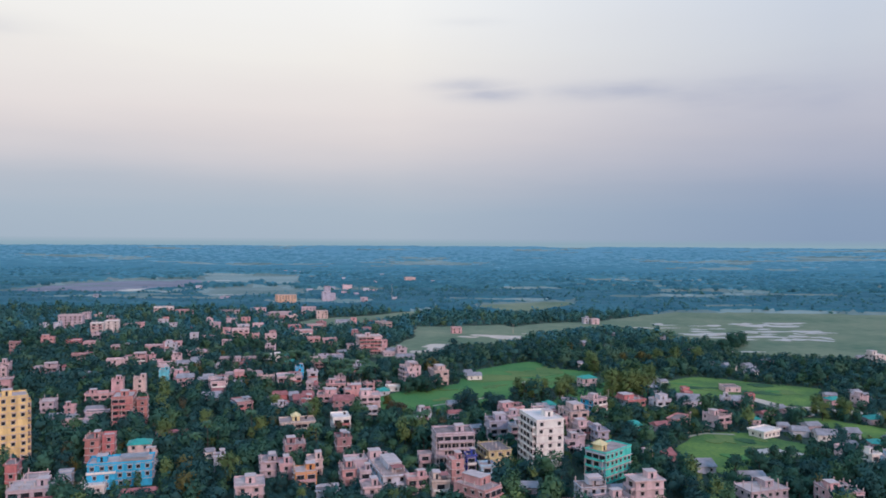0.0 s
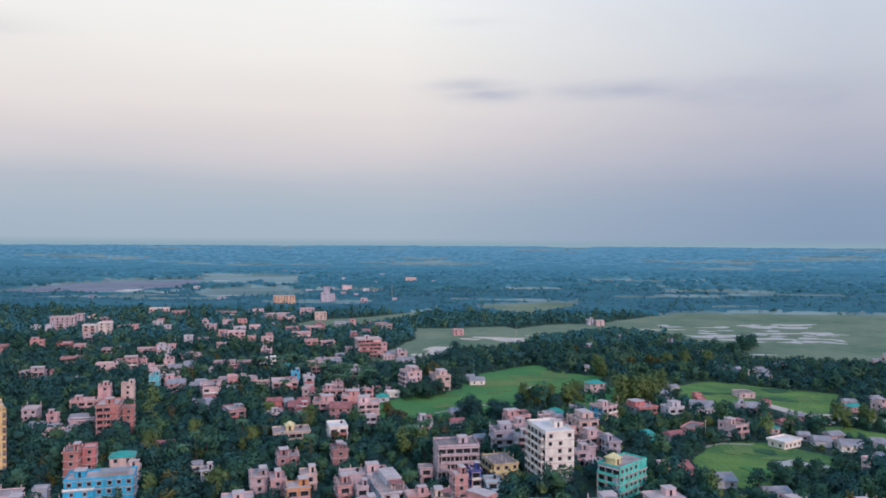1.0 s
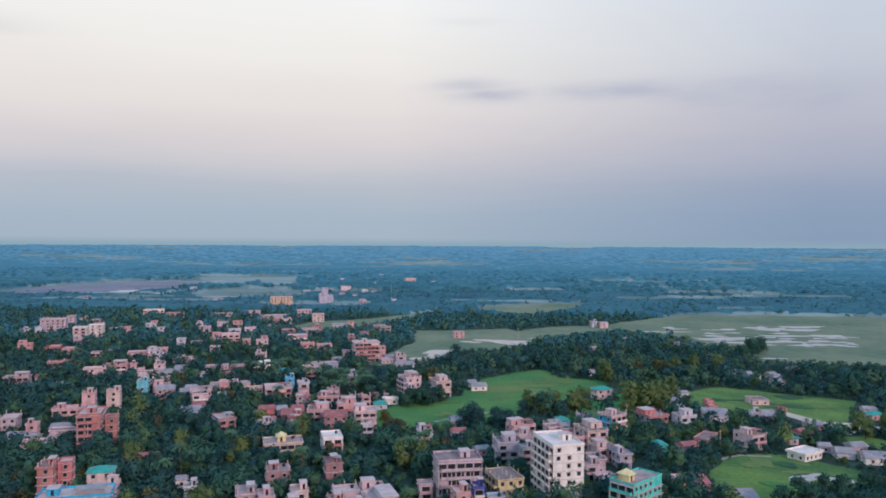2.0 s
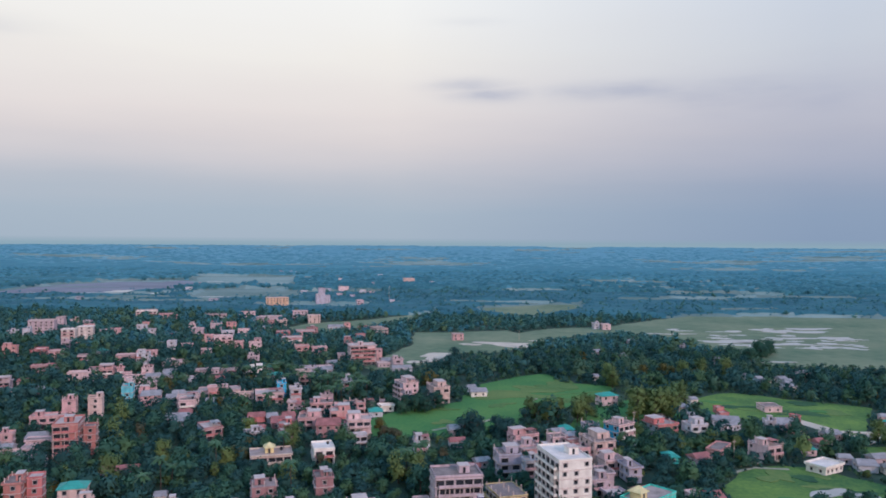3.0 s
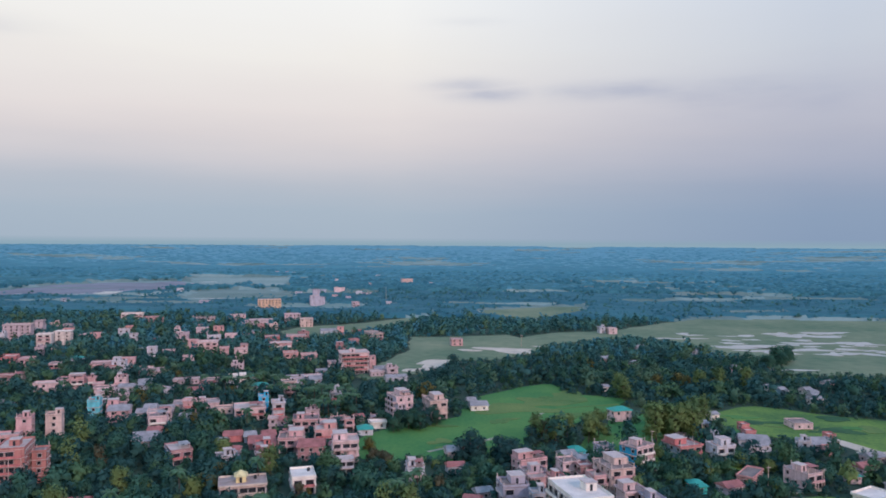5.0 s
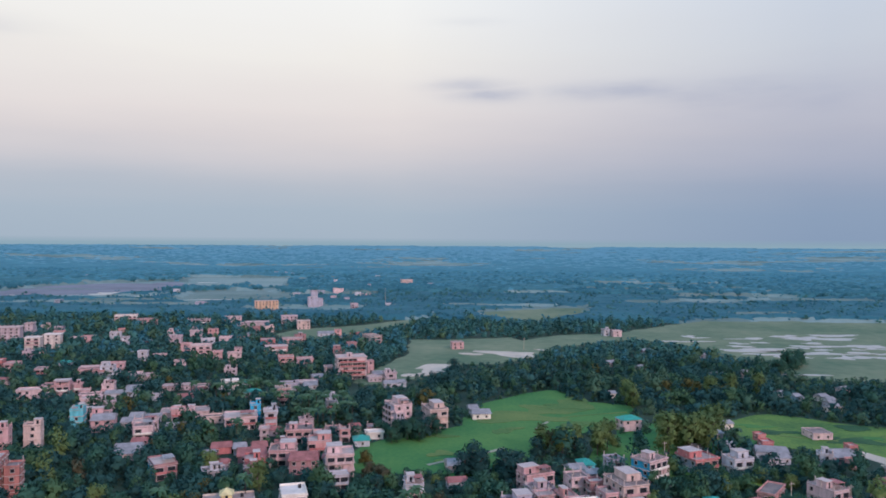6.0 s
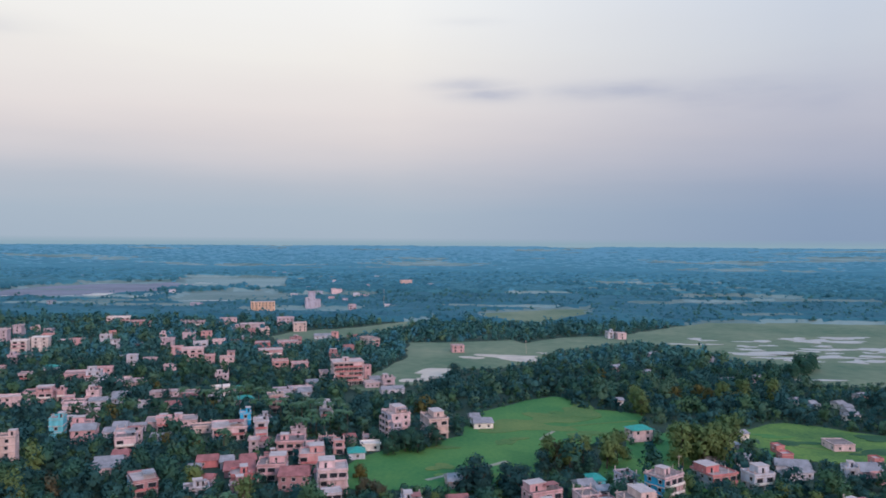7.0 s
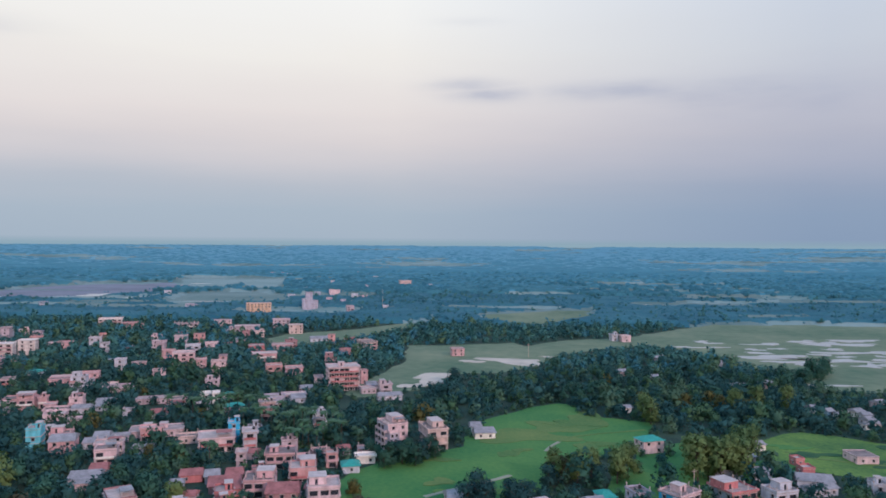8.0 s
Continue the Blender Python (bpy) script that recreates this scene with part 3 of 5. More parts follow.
    # roof
    if roof == "flat":
        b = Boxes()
        o = rnd.choice((0.15, 0.3, 0.6))
        b.add(-o, -o, h, w + o, d + o, h + 0.16)
        put("roof_slab", b.mesh("roof_slab", white_roof if colour in ("white", "creamwhite") else rnd.choice(roof_mats)), top)
        b = Boxes()
        p, t = rnd.choice((0.5, 0.8, 0.95)), 0.14
        e = o - 0.03
        b.add(-e, -e, h + 0.16, w + e, -e + t, h + p).add(-e, d + e - t, h + 0.16, w + e, d + e, h + p)
        b.add(-e, -e + t, h + 0.16, -e + t, d + e - t, h + p).add(w + e - t, -e + t, h + 0.16, w + e, d + e - t, h + p)
        put("parapet", b.mesh("parapet", wall_mats[colour]), top)
        if storeys > 1:
            for s in range(1, storeys):
                b = Boxes().add(-eave, -eave, s * STOREY - 0.14, w + eave, 0.0, s * STOREY + 0.02).add(-eave, 0, s * STOREY - 0.14, 0, d, s * STOREY + 0.02)
                b.add(w, 0, s * STOREY - 0.14, w + eave, d, s * STOREY + 0.02)
                put("floor_band", b.mesh("floor_band", slab_mat), top)
        for k in range(head):
            hw, hd, hh = min(3.6, w * 0.4), min(4.2, d * 0.5), 2.5
            hx = w * rnd.choice((0.12, 0.35, 0.55)) if head == 1 else w * (0.25 + 0.3 * k)
            hy = d * 0.35
            if head == 1 and 2 <= storeys <= 4 and w > 8 and rnd.random() < 0.55 and not headcol:
                hx, hw, hy, hd, hh = rnd.choice((0.3, w * 0.4)), w * 0.55, d * 0.35, d * 0.6, 2.8
            mat = wall_mats[headcol or colour]
            stair = put("stair_tower", Boxes().add(hx, hy, h + 0.165, hx + hw, hy + hd, h + hh).mesh("stair_tower", mat), top)
            if headcol:
                cx, cy = hx + hw / 2, hy + hd / 2
                pv = [(hx - 0.7, hy - 0.7, h + hh), (hx + hw + 0.7, hy - 0.7, h + hh), (hx + hw + 0.7, hy + hd + 0.7, h + hh), (hx - 0.7, hy + hd + 0.7, h + hh), (cx, cy, h + hh + 1.9)]
                put("roof_cap", raw_mesh("roof_cap", pv, [(0, 1, 4), (1, 2, 4), (2, 3, 4), (3, 0, 4), (3, 2, 1, 0)], mat), stair)
            else:
                put("roof_cap", Boxes().add(hx - 0.25, hy - 0.25, h + hh, hx + hw + 0.25, hy + hd + 0.25, h + hh + 0.15).mesh("roof_cap", mat if headcol else slab_mat), stair)
            put("door", Boxes().add(hx + hw * 0.35, hy - 0.04, h + 0.17, hx + hw * 0.35 + 0.9, hy, h + 2.1).mesh("door", glass_mat), stair)
        if not far and rnd.random() < 0.5 and storeys > 1:
            tank(top, w * 0.78, d * 0.7, h + 0.16)
        if stubs:
            nx, ny = max(2, int(w / 3.6) + 1), max(2, int(d / 4) + 1)
            for i in range(nx):
                for j in range(ny):
                    cx, cy = 0.15 + (w - 0.6) * i / (nx - 1), 0.15 + (d - 0.6) * j / (ny - 1)
                    put("column_stub", Boxes().add(cx, cy, h + 0.16, cx + 0.3, cy + 0.3, h + rnd.choice((1.3, 1.8, 2.4))).mesh("column_stub", slab_mat), top)
    else:
        v, f = tin_roof(w, d, h + 0.02, rnd, 0.8 if roof == "greentin" else 0.0)
        put("roof", raw_mesh("roof", v, f, tin_mats[roof]), top)

    # a lower bay in front, with a terrace on it
    if roof == "flat" and 2 <= storeys <= 4 and y < 620 and w > 7 and bal != "u" and not headcol and extras.random() < 0.65:
        bs = max(1, storeys - 1)
        bw, bo, hb = w * extras.uniform(0.35, 0.55), extras.uniform(1.5, 2.4), bs * STOREY
        bx = extras.choice((0.02, w - bw - 0.02))
        v, f, holes = [], [], []
        for s in range(bs):
            for c in (0.28, 0.72):
                holes.append((bw * c - 0.6, bw * c + 0.6, s * STOREY + 0.95, s * STOREY + 2.4))
        facade(v, f, Vector((bx, -bo, 0)), Vector((1, 0, 0)), bw, bs, holes)
        facade(v, f, Vector((bx, 0, 0)), Vector((0, -1, 0)), bo, bs, [])
        facade(v, f, Vector((bx + bw, -bo, 0)), Vector((0, 1, 0)), bo, bs, [])
        bay = put("front_bay", raw_mesh("front_bay", v, f, wall_mats[vcol or colour]), top)
        for s0, s1, z0, z1 in holes:
            put("window", window_mesh(1.2, 1.45), bay, Matrix.Translation((bx + (s0 + s1) / 2, -bo, z0)))
        put("terrace_slab", Boxes().add(bx - 0.25, -bo - 0.3, hb, bx + bw + 0.25, -0.5, hb + 0.15).mesh("terrace_slab", slab_mat), bay)
        b = Boxes().add(bx - 0.2, -bo - 0.25, hb + 0.15, bx + bw + 0.2, -bo - 0.13, hb + 0.95)
        b.add(bx - 0.2, -bo - 0.13, hb + 0.15, bx - 0.08, -0.5, hb + 0.95).add(bx + bw + 0.08, -bo - 0.13, hb + 0.15, bx + bw + 0.2, -0.5, hb + 0.95)
        put("railing", b.mesh("railing", trim_paint), bay)
    # a tin shade on posts on the roof
    if roof == "flat" and 2 <= storeys <= 4 and y < 560 and w > 6 and not headcol and extras.random() < 0.28:
        sx, sy, sw, sd = w * 0.5, d * 0.15, w * 0.42, d * 0.4
        put("roof_canopy", Boxes().add(sx - 0.3, sy - 0.3, h + 2.25, sx + sw + 0.3, sy + sd + 0.3, h + 2.33).mesh("roof_canopy", tin_mats[extras.choice(("tin", "rusttin", "tin", "rusttin"))]), top)
        for px, py in ((sx, sy), (sx + sw, sy), (sx, sy + sd), (sx + sw, sy + sd)):
            put("canopy_post", Boxes().add(px - 0.07, py - 0.07, h + 0.16, px + 0.07, py + 0.07, h + 2.25).mesh("canopy_post", slab_mat), top)

    # balconies along the front (u) or a side (v, r)
    if bal and storeys > 1:
        for s in range(1, storeys):
            z, out = s * STOREY, 1.4
            b = Boxes()
            rail = Boxes()
            if bal == "u":
                a0, a1 = w * 0.06, w * 0.94
                b.add(a0, -out, z - 0.13, a1, -0.11, z)
                rail.add(a0, -out, z, a1, -out + 0.1, z + 0.95).add(a0, -out + 0.1, z, a0 + 0.1, -0.11, z + 0.95).add(a1 - 0.1, -out + 0.1, z, a1, -0.11, z + 0.95)
            elif bal == "r":
                a0, a1 = d * 0.2, d * 0.8
                b.add(w + 0.11, a0, z - 0.13, w + out, a1, z)
                rail.add(w + out - 0.1, a0, z, w + out, a1, z + 0.95).add(w + 0.11, a0, z, w + out - 0.1, a0 + 0.1, z + 0.95).add(w + 0.11, a1 - 0.1, z, w + out - 0.1, a1, z + 0.95)
            else:
                a0, a1 = d * 0.06, d * 0.94
                b.add(-out, a0, z - 0.13, -0.11, a1, z)
                rail.add(-out, a0, z, -out + 0.1, a1, z + 0.95).add(-out + 0.1, a0, z, -0.11, a0 + 0.1, z + 0.95).add(-out + 0.1, a1 - 0.1, z, -0.11, a1, z + 0.95)
            posts = Boxes()
            n = max(2, int((a1 - a0) / 3.2) + 1)
            for i in range(n):
                c = a0 + 0.02 + (a1 - a0 - 0.29) * i / (n - 1)
                if bal == "r":
                    posts.add(w + out - 0.2, c, z - STOREY, w + out + 0.03, c + 0.25, z - 0.14)
                elif bal == "u":
                    posts.add(c, -out - 0.03, z - STOREY if s == 1 else z - STOREY + 0.0, c + 0.25, -out + 0.2, z - 0.14)
                else:
                    posts.add(-out - 0.03, c, z - STOREY, -out + 0.2, c + 0.25, z - 0.14)
            for i in range(n):
                k = 8 * i
                pv, pf = posts.v[k:k + 8], [[q - k for q in face] for face in posts.f[6 * i:6 * i + 6]]
                put("column", raw_mesh("column", pv, pf, slab_mat), top)
            slab = put("balcony", b.mesh("balcony", slab_mat), top)
            put("railing", rail.mesh("railing", trim_paint), slab)
    return top


def tank(parent, x, y, z):
    """A round rooftop water tank with a domed lid."""
    n, v, f = 12, [], []
    prof = ((0.55, 0), (0.6, 0.1), (0.6, 1.0), (0.45, 1.2), (0.2, 1.3))
    for r, hh in prof:
        v += [(x + r * math.cos(6.2832 * i / n), y + r * math.sin(6.2832 * i / n), z + hh) for i in range(n)]
    for k in range(len(prof) - 1):
        f += [(k * n + i, k * n + (i + 1) % n, (k + 1) * n + (i + 1) % n, (k + 1) * n + i) for i in range(n)]
    f.append([(len(prof) - 1) * n + i for i in range(n)])
    put("water_tank", raw_mesh("water_tank", v, f, tank_mat, smooth=True), parent, label="black plastic rooftop water tank")



building(22.1, 307.2, 18, 12.1, 19.7, 7, 'white', bal='v', head=1)
building(48.1, 292.9, 46, 17.8, 9.7, 4, 'teal', bal='v', head=1, headcol='yellow', vcol='paleblue')
building(-19.5, 305.4, 13, 16.3, 12.0, 5, 'pinkgrey', bal='u', head=1)
building(2.4, 314.0, 20, 10.3, 14.4, 2, 'yellow', bal='v', stubs=1)
building(-6.6, 296.2, 13, 4.0, 5.0, 3, 'deepblue', bal='u', stubs=1)
building(-0.7, 293.0, 12, 5.0, 5.0, 2, 'paleblue', bal='u', stubs=1)
building(0.6, 254.6, 50, 9.3, 14.5, 3, 'salmon', bal='u', head=1)
building(54.9, 268.9, 15, 11.1, 7.7, 3, 'pink', bal='v', head=1)
building(2.9, 353.4, 13, 9.4, 10.0, 3, 'lilac')
building(12.7, 347.5, 10, 4.7, 5.0, 3, 'greyblue', bal='u')
building(11.3, 395.2, 28, 12.3, 8.1, 2, 'rose', bal='u', head=1)
building(44.2, 376.8, 20, 10.2, 14.4, 3, 'peach', bal='u', head=1, stubs=1)
building(59.8, 406.4, 40, 11.1, 9.1, 3, 'pink', bal='u', head=1, stubs=1, vcol='blue')
building(41.8, 342.9, 12, 5.2, 9.0, 2, 'pinkgrey', stubs=1)
building(54.0, 351.0, 15, 5.3, 9.0, 2, 'lilac', head=1)
building(81.5, 420.8, 25, 11.6, 11.9, 2, 'coral', bal='u', stubs=1, vcol='greyblue')
building(97.5, 422.0, 20, 9.6, 8.0, 2, 'greywhite', stubs=1)
building(65.0, 489.0, 20, 10.5, 8.0, 2, 'pink', roof='greentin')
building(120.6, 385.8, 28, 8.2, 11.4, 2, 'pink', bal='u', head=1, stubs=1)
building(101.0, 389.5, 55, 14.8, 6.0, 1, 'salmon')
building(150.5, 434.3, 10, 5.1, 5.2, 1, 'salmon')
building(136.4, 367.0, 35, 12.6, 8.5, 1, 'white')
building(141.3, 395.2, 10, 4.4, 5.0, 1, 'pink', roof='greentin')
building(152.8, 373.2, -8, 7.4, 8.0, 1, 'greywhite', roof='tin')
building(161.5, 365.6, -6, 9.9, 10.0, 1, 'white', roof='tin')
building(178.3, 371.4, -6, 6.0, 8.0, 1, 'greywhite', roof='tin')
building(154.7, 481.5, 5, 9.8, 11.0, 1, 'pink')
building(161.2, 459.1, 5, 4.0, 5.0, 1, 'coral')
building(123.9, 462.8, 5, 5.1, 5.6, 1, 'coral')
building(88.4, 310.0, 6, 8.0, 10.0, 1, 'greywhite', roof='tin')
building(158.5, 310.1, 20, 4.0, 5.0, 3, 'white', bal='u')
building(167.8, 314.8, 5, 5.2, 8.4, 2, 'paleblue')
building(95.9, 269.2, 20, 16.0, 9.7, 2, 'pinkgrey', head=1, stubs=1)
building(124.8, 270.1, 8, 11.7, 12.0, 2, 'rose', bal='u', head=1, stubs=1)
building(316.4, 606.9, 5, 5.7, 10.0, 2, 'white')
building(232.1, 464.5, 5, 4.0, 5.0, 1, 'greywhite', roof='tin')
building(78.5, 325.5, 8, 5.3, 10.0, 1, 'rust', roof='rusttin')
building(48.5, 276.6, 13, 5.3, 7.0, 1, 'greywhite', roof='tin')
building(75.7, 378.5, 8, 5.1, 8.0, 1, 'teal', roof='greentin')
building(35.9, 422.5, 13, 5.5, 8.0, 1, 'cyan', roof='greentin')
building(-19.6, 417.1, 13, 8.8, 9.0, 1, 'pink', roof='tin')
building(115.7, 448.4, -10, 13.4, 9.0, 1, 'greywhite', roof='tin')
building(146.2, 441.7, 6, 11.0, 12.0, 1, 'pinkgrey', roof='tin')
building(149.8, 383.8, -10, 5.1, 5.0, 1, 'lilac', roof='tin')
building(137.4, 434.5, -4, 5.2, 5.0, 2, 'greywhite', stubs=1)
building(126.6, 476.1, 10, 4.0, 5.0, 1, 'coral')
building(102.4, 455.8, -8, 6.1, 8.0, 1, 'greywhite', roof='tin')
building(-200.9, 288.8, 36, 14.0, 12.0, 10, 'yellowtower', bal='r', head=1)
building(-150.6, 272.6, 19, 23.1, 11.0, 3, 'blue', bal='plain', head=1)
building(-164.9, 296.7, 19, 5.3, 10.0, 4, 'brick', head=1, stubs=1)
building(-188.1, 363.3, 19, 10.1, 16.0, 5, 'brick', bal='u', head=1)
building(-179.5, 372.8, 19, 5.0, 6.7, 4, 'brick')
building(-168.1, 250.8, 19, 16.2, 12.0, 2, 'pinkgrey', bal='u', head=1, stubs=1)
building(-161.5, 271.1, 19, 5.0, 5.0, 2, 'greyblue')
building(-243.1, 391.4, 19, 7.2, 10.0, 2, 'pinkgrey')
building(-222.9, 380.4, 19, 5.1, 5.0, 2, 'rose')
building(-214.7, 386.3, 19, 9.3, 9.0, 1, 'greywhite', roof='tin')
building(-215.9, 365.9, 19, 6.8, 9.0, 1, 'greywhite', roof='tin')
building(-324.9, 478.9, 19, 4.0, 5.0, 3, 'pink')
building(-299.3, 435.8, 19, 8.8, 9.0, 3, 'rose', bal='u')
building(-89.1, 291.0, 19, 6.3, 9.0, 2, 'pinkgrey', head=1, stubs=1)
building(-72.0, 279.0, 19, 8.3, 9.0, 2, 'orange', bal='u', head=1, stubs=1)
building(-80.6, 288.5, 19, 5.0, 8.4, 2, 'rose')
building(-89.1, 261.3, 19, 9.7, 11.0, 2, 'pink', head=1)
building(-54.6, 283.9, 19, 5.5, 10.0, 2, 'salmon', bal='u', head=1)
building(-37.7, 276.8, 22, 9.8, 21.5, 2, 'greywhite', head=1, stubs=1, vcol='paleblue')
building(-47.4, 282.3, 19, 4.3, 5.0, 2, 'pinkgrey', bal='u', stubs=1)
building(-26.7, 307.6, 13, 5.1, 5.0, 2, 'pinkgrey', bal='u')
building(-18.8, 272.2, 10, 6.6, 10.0, 2, 'cream', bal='u')
building(-65.7, 328.8, 19, 6.5, 9.0, 2, 'rust', head=1)
building(-86.2, 316.9, 19, 8.8, 10.0, 2, 'rust', head=1, stubs=1)
building(-110.6, 297.2, 19, 4.4, 5.0, 2, 'greywhite', stubs=1)
building(-121.2, 314.8, 19, 4.0, 5.0, 1, 'white', roof='tin')
building(-33.7, 382.4, 10, 6.8, 10.0, 2, 'greywhite', bal='u', head=1)
building(-75.2, 366.7, 19, 8.7, 12.0, 2, 'white')
building(-134.7, 397.3, 35, 8.8, 13.2, 2, 'rust', bal='u', vcol='blue')
building(-101.7, 407.3, 19, 6.4, 9.0, 2, 'coral', bal='u')
building(-98.5, 354.9, 19, 16.1, 11.0, 2, 'cream', bal='u', head=1, headcol='yellow')
building(-213.7, 474.9, 19, 6.1, 9.0, 3, 'cyan', head=1)
building(-273.0, 546.4, 19, 15.8, 11.0, 2, 'rose')
building(-257.5, 555.2, 19, 4.2, 5.0, 2, 'rose', bal='u')
building(-239.8, 555.2, 19, 7.1, 9.0, 2, 'pink', head=1)
building(-198.8, 467.6, 19, 10.5, 11.0, 2, 'rose', roof='tin')
building(-171.3, 455.2, 19, 8.9, 9.0, 2, 'pink', bal='u')
building(-176.8, 497.3, 19, 24.6, 12.0, 1, 'pink', head=2)
building(-134.3, 476.1, 19, 15.3, 14.0, 2, 'pink')
building(-115.0, 478.8, 19, 6.1, 7.0, 3, 'greywhite', bal='u', stubs=1)
building(-97.7, 455.1, 12, 11.5, 11.0, 2, 'rose', bal='u', head=1)
building(-82.7, 436.2, 12, 10.3, 11.0, 2, 'salmon', bal='u', head=1, stubs=1)
building(-95.9, 420.8, 10, 11.2, 11.0, 2, 'rose', bal='u', stubs=1)
building(-68.0, 406.3, 14, 10.8, 11.0, 3, 'pink', bal='u', head=1)
building(-110.1, 423.8, 19, 11.9, 12.0, 1, 'rust', roof='rusttin')
building(-84.0, 409.3, 10, 11.3, 12.0, 2, 'rust', roof='rusttin')
building(-73.2, 459.5, 12, 4.9, 5.0, 2, 'salmon', bal='u', stubs=1)
building(-64.8, 452.2, 14, 7.0, 8.0, 1, 'greywhite', roof='greentin')
building(-61.6, 465.8, 12, 8.3, 5.0, 1, 'white')
building(-50.2, 484.3, 30, 9.8, 13.0, 4, 'pink', bal='v', head=1, stubs=1, vcol='lilac')
building(-32.3, 488.5, 22, 9.6, 15.0, 3, 'peach', bal='u', head=1, stubs=1)
building(-11.0, 509.7, 10, 9.9, 9.0, 1, 'white', roof='tin')
building(-13.2, 522.7, 10, 5.2, 7.0, 1, 'greywhite', roof='tin')
building(-105.1, 616.2, 19, 19.8, 15.0, 5, 'pink', bal='u', head=1)
building(-88.8, 642.1, 19, 4.6, 5.0, 3, 'rose')
building(-116.6, 629.1, 19, 5.0, 7.8, 2, 'pink', bal='u', stubs=1)
building(-110.9, 457.4, 14, 4.0, 5.0, 2, 'pinkgrey')
building(-83.2, 449.1, 14, 5.6, 8.0, 2, 'rose', bal='u', stubs=1)
building(-161.2, 669.1, 19, 11.3, 11.0, 2, 'salmon', bal='u', stubs=1)
building(-144.6, 661.2, 19, 11.4, 10.0, 2, 'rose', stubs=1)
building(-130.6, 564.5, 19, 11.2, 10.0, 2, 'lilac', bal='u')
building(-119.4, 579.4, 19, 8.2, 9.0, 1, 'greywhite', roof='tin')
building(-92.3, 520.2, 10, 4.9, 5.0, 2, 'greywhite', bal='u')
building(-124.1, 536.6, 19, 6.7, 9.0, 2, 'rust', bal='u')
building(-243.8, 702.8, 19, 16.2, 12.0, 3, 'pink', bal='u')
building(-258.5, 763.0, 19, 11.9, 10.0, 2, 'greywhite', bal='u')
building(-247.2, 778.2, 19, 11.5, 10.0, 2, 'pink')
building(-393.1, 717.4, 19, 11.8, 11.0, 4, 'creamwhite', bal='u', stubs=1)
building(-389.5, 739.3, 19, 13.0, 11.0, 4, 'creamwhite')
building(-448.9, 755.4, 19, 23.3, 13.0, 5, 'pinkgrey', stubs=1)
building(-369.1, 632.5, 19, 11.7, 11.0, 2, 'coral')
building(-348.1, 623.4, 19, 9.6, 10.0, 2, 'rose', bal='u')
building(-438.7, 958.8, 19, 24.6, 14.0, 2, 'creamwhite', bal='u', stubs=1)
building(-393.5, 923.1, 19, 20.8, 11.0, 2, 'rose', bal='u')
building(-337.0, 924.0, 19, 24.7, 12.0, 2, 'pinkgrey', bal='u', stubs=1)
building(-308.0, 961.9, 19, 19.4, 12.0, 2, 'pink')
building(-266.1, 910.5, 19, 25.2, 12.0, 2, 'pinkgrey')
building(-310.0, 1082.8, 19, 30.8, 14.0, 5, 'orangecream')
building(-236.1, 947.5, 19, 17.6, 11.0, 3, 'pinkgrey')
building(-206.0, 900.9, 19, 13.5, 11.0, 3, 'peach')
building(-107.5, 777.5, 30, 10.9, 20.8, 3, 'peach', bal='u', stubs=1)
# lilac on the next two blocks stands in for haze over pinkish grey
building(-257.9, 1166.2, 19, 21.3, 14.0, 4, 'lilac', bal='plain', head=1)
building(-262.7, 1204.5, 19, 9.8, 12.0, 7, 'lilac')
building(-421.9, 1774.8, 19, 28.7, 14.0, 2, 'coral')
building(-178.1, 1668.2, 19, 23.2, 14.0, 5, 'peach', bal='u')
building(-33.1, 768.8, 13, 10.4, 9.0, 2, 'rose')
building(117.7, 878.0, 8, 6.2, 9.0, 2, 'greywhite', bal='plain', head=1)
building(126.3, 872.0, 8, 8.8, 9.0, 2, 'pink')
building(-205.6, 768.4, 19, 12.8, 12.0, 2, 'coral')
building(-187.9, 777.1, 19, 18.0, 12.0, 2, 'rose')
building(-189.4, 725.3, 19, 19.3, 12.0, 2, 'rose', bal='u')
building(-203.7, 692.7, 19, 5.6, 9.0, 3, 'rose')
building(-292.2, 621.6, 19, 14.2, 9.0, 1, 'rose')
building(-274.4, 619.2, 19, 12.0, 9.0, 1, 'greywhite')
building(-244.9, 599.2, 19, 15.8, 9.0, 1, 'pinkgrey')
building(-313.9, 605.4, 19, 6.7, 9.0, 2, 'pink', bal='u')
building(-237.2, 526.0, 19, 10.7, 10.0, 1, 'pink')
building(-223.2, 552.3, -8, 5.2, 8.6, 1, 'greywhite', roof='tin')
building(-188.9, 487.3, 19, 6.7, 9.0, 1, 'greywhite', roof='tin')
building(-166.5, 427.4, 19, 11.4, 10.0, 1, 'greywhite', roof='tin')
building(-115.9, 435.2, 19, 5.5, 8.0, 1, 'greywhite', roof='tin')
building(-291.6, 784.6, 19, 6.7, 9.0, 2, 'pinkgrey', bal='u')
building(-395.2, 788.8, 19, 15.6, 9.0, 1, 'pink')
building(-457.1, 817.2, 19, 7.5, 11.0, 4, 'pinkgrey', stubs=1)
building(-188.4, 1126.2, 19, 9.9, 10.0, 3, 'pinkgrey', bal='u')
building(-280.3, 1453.9, 19, 18.6, 12.0, 3, 'pink')
building(-328.7, 1699.5, 19, 7.1, 10.0, 4, 'greywhite', stubs=1)
building(-82.2, 623.9, 19, 7.1, 8.0, 1, 'pinkgrey', roof='tin')
building(-71.6, 609.9, 19, 7.8, 8.0, 2, 'pinkgrey', bal='u', stubs=1)
building(71.6, 571.7, 5, 4.5, 5.0, 1, 'white', roof='tin')
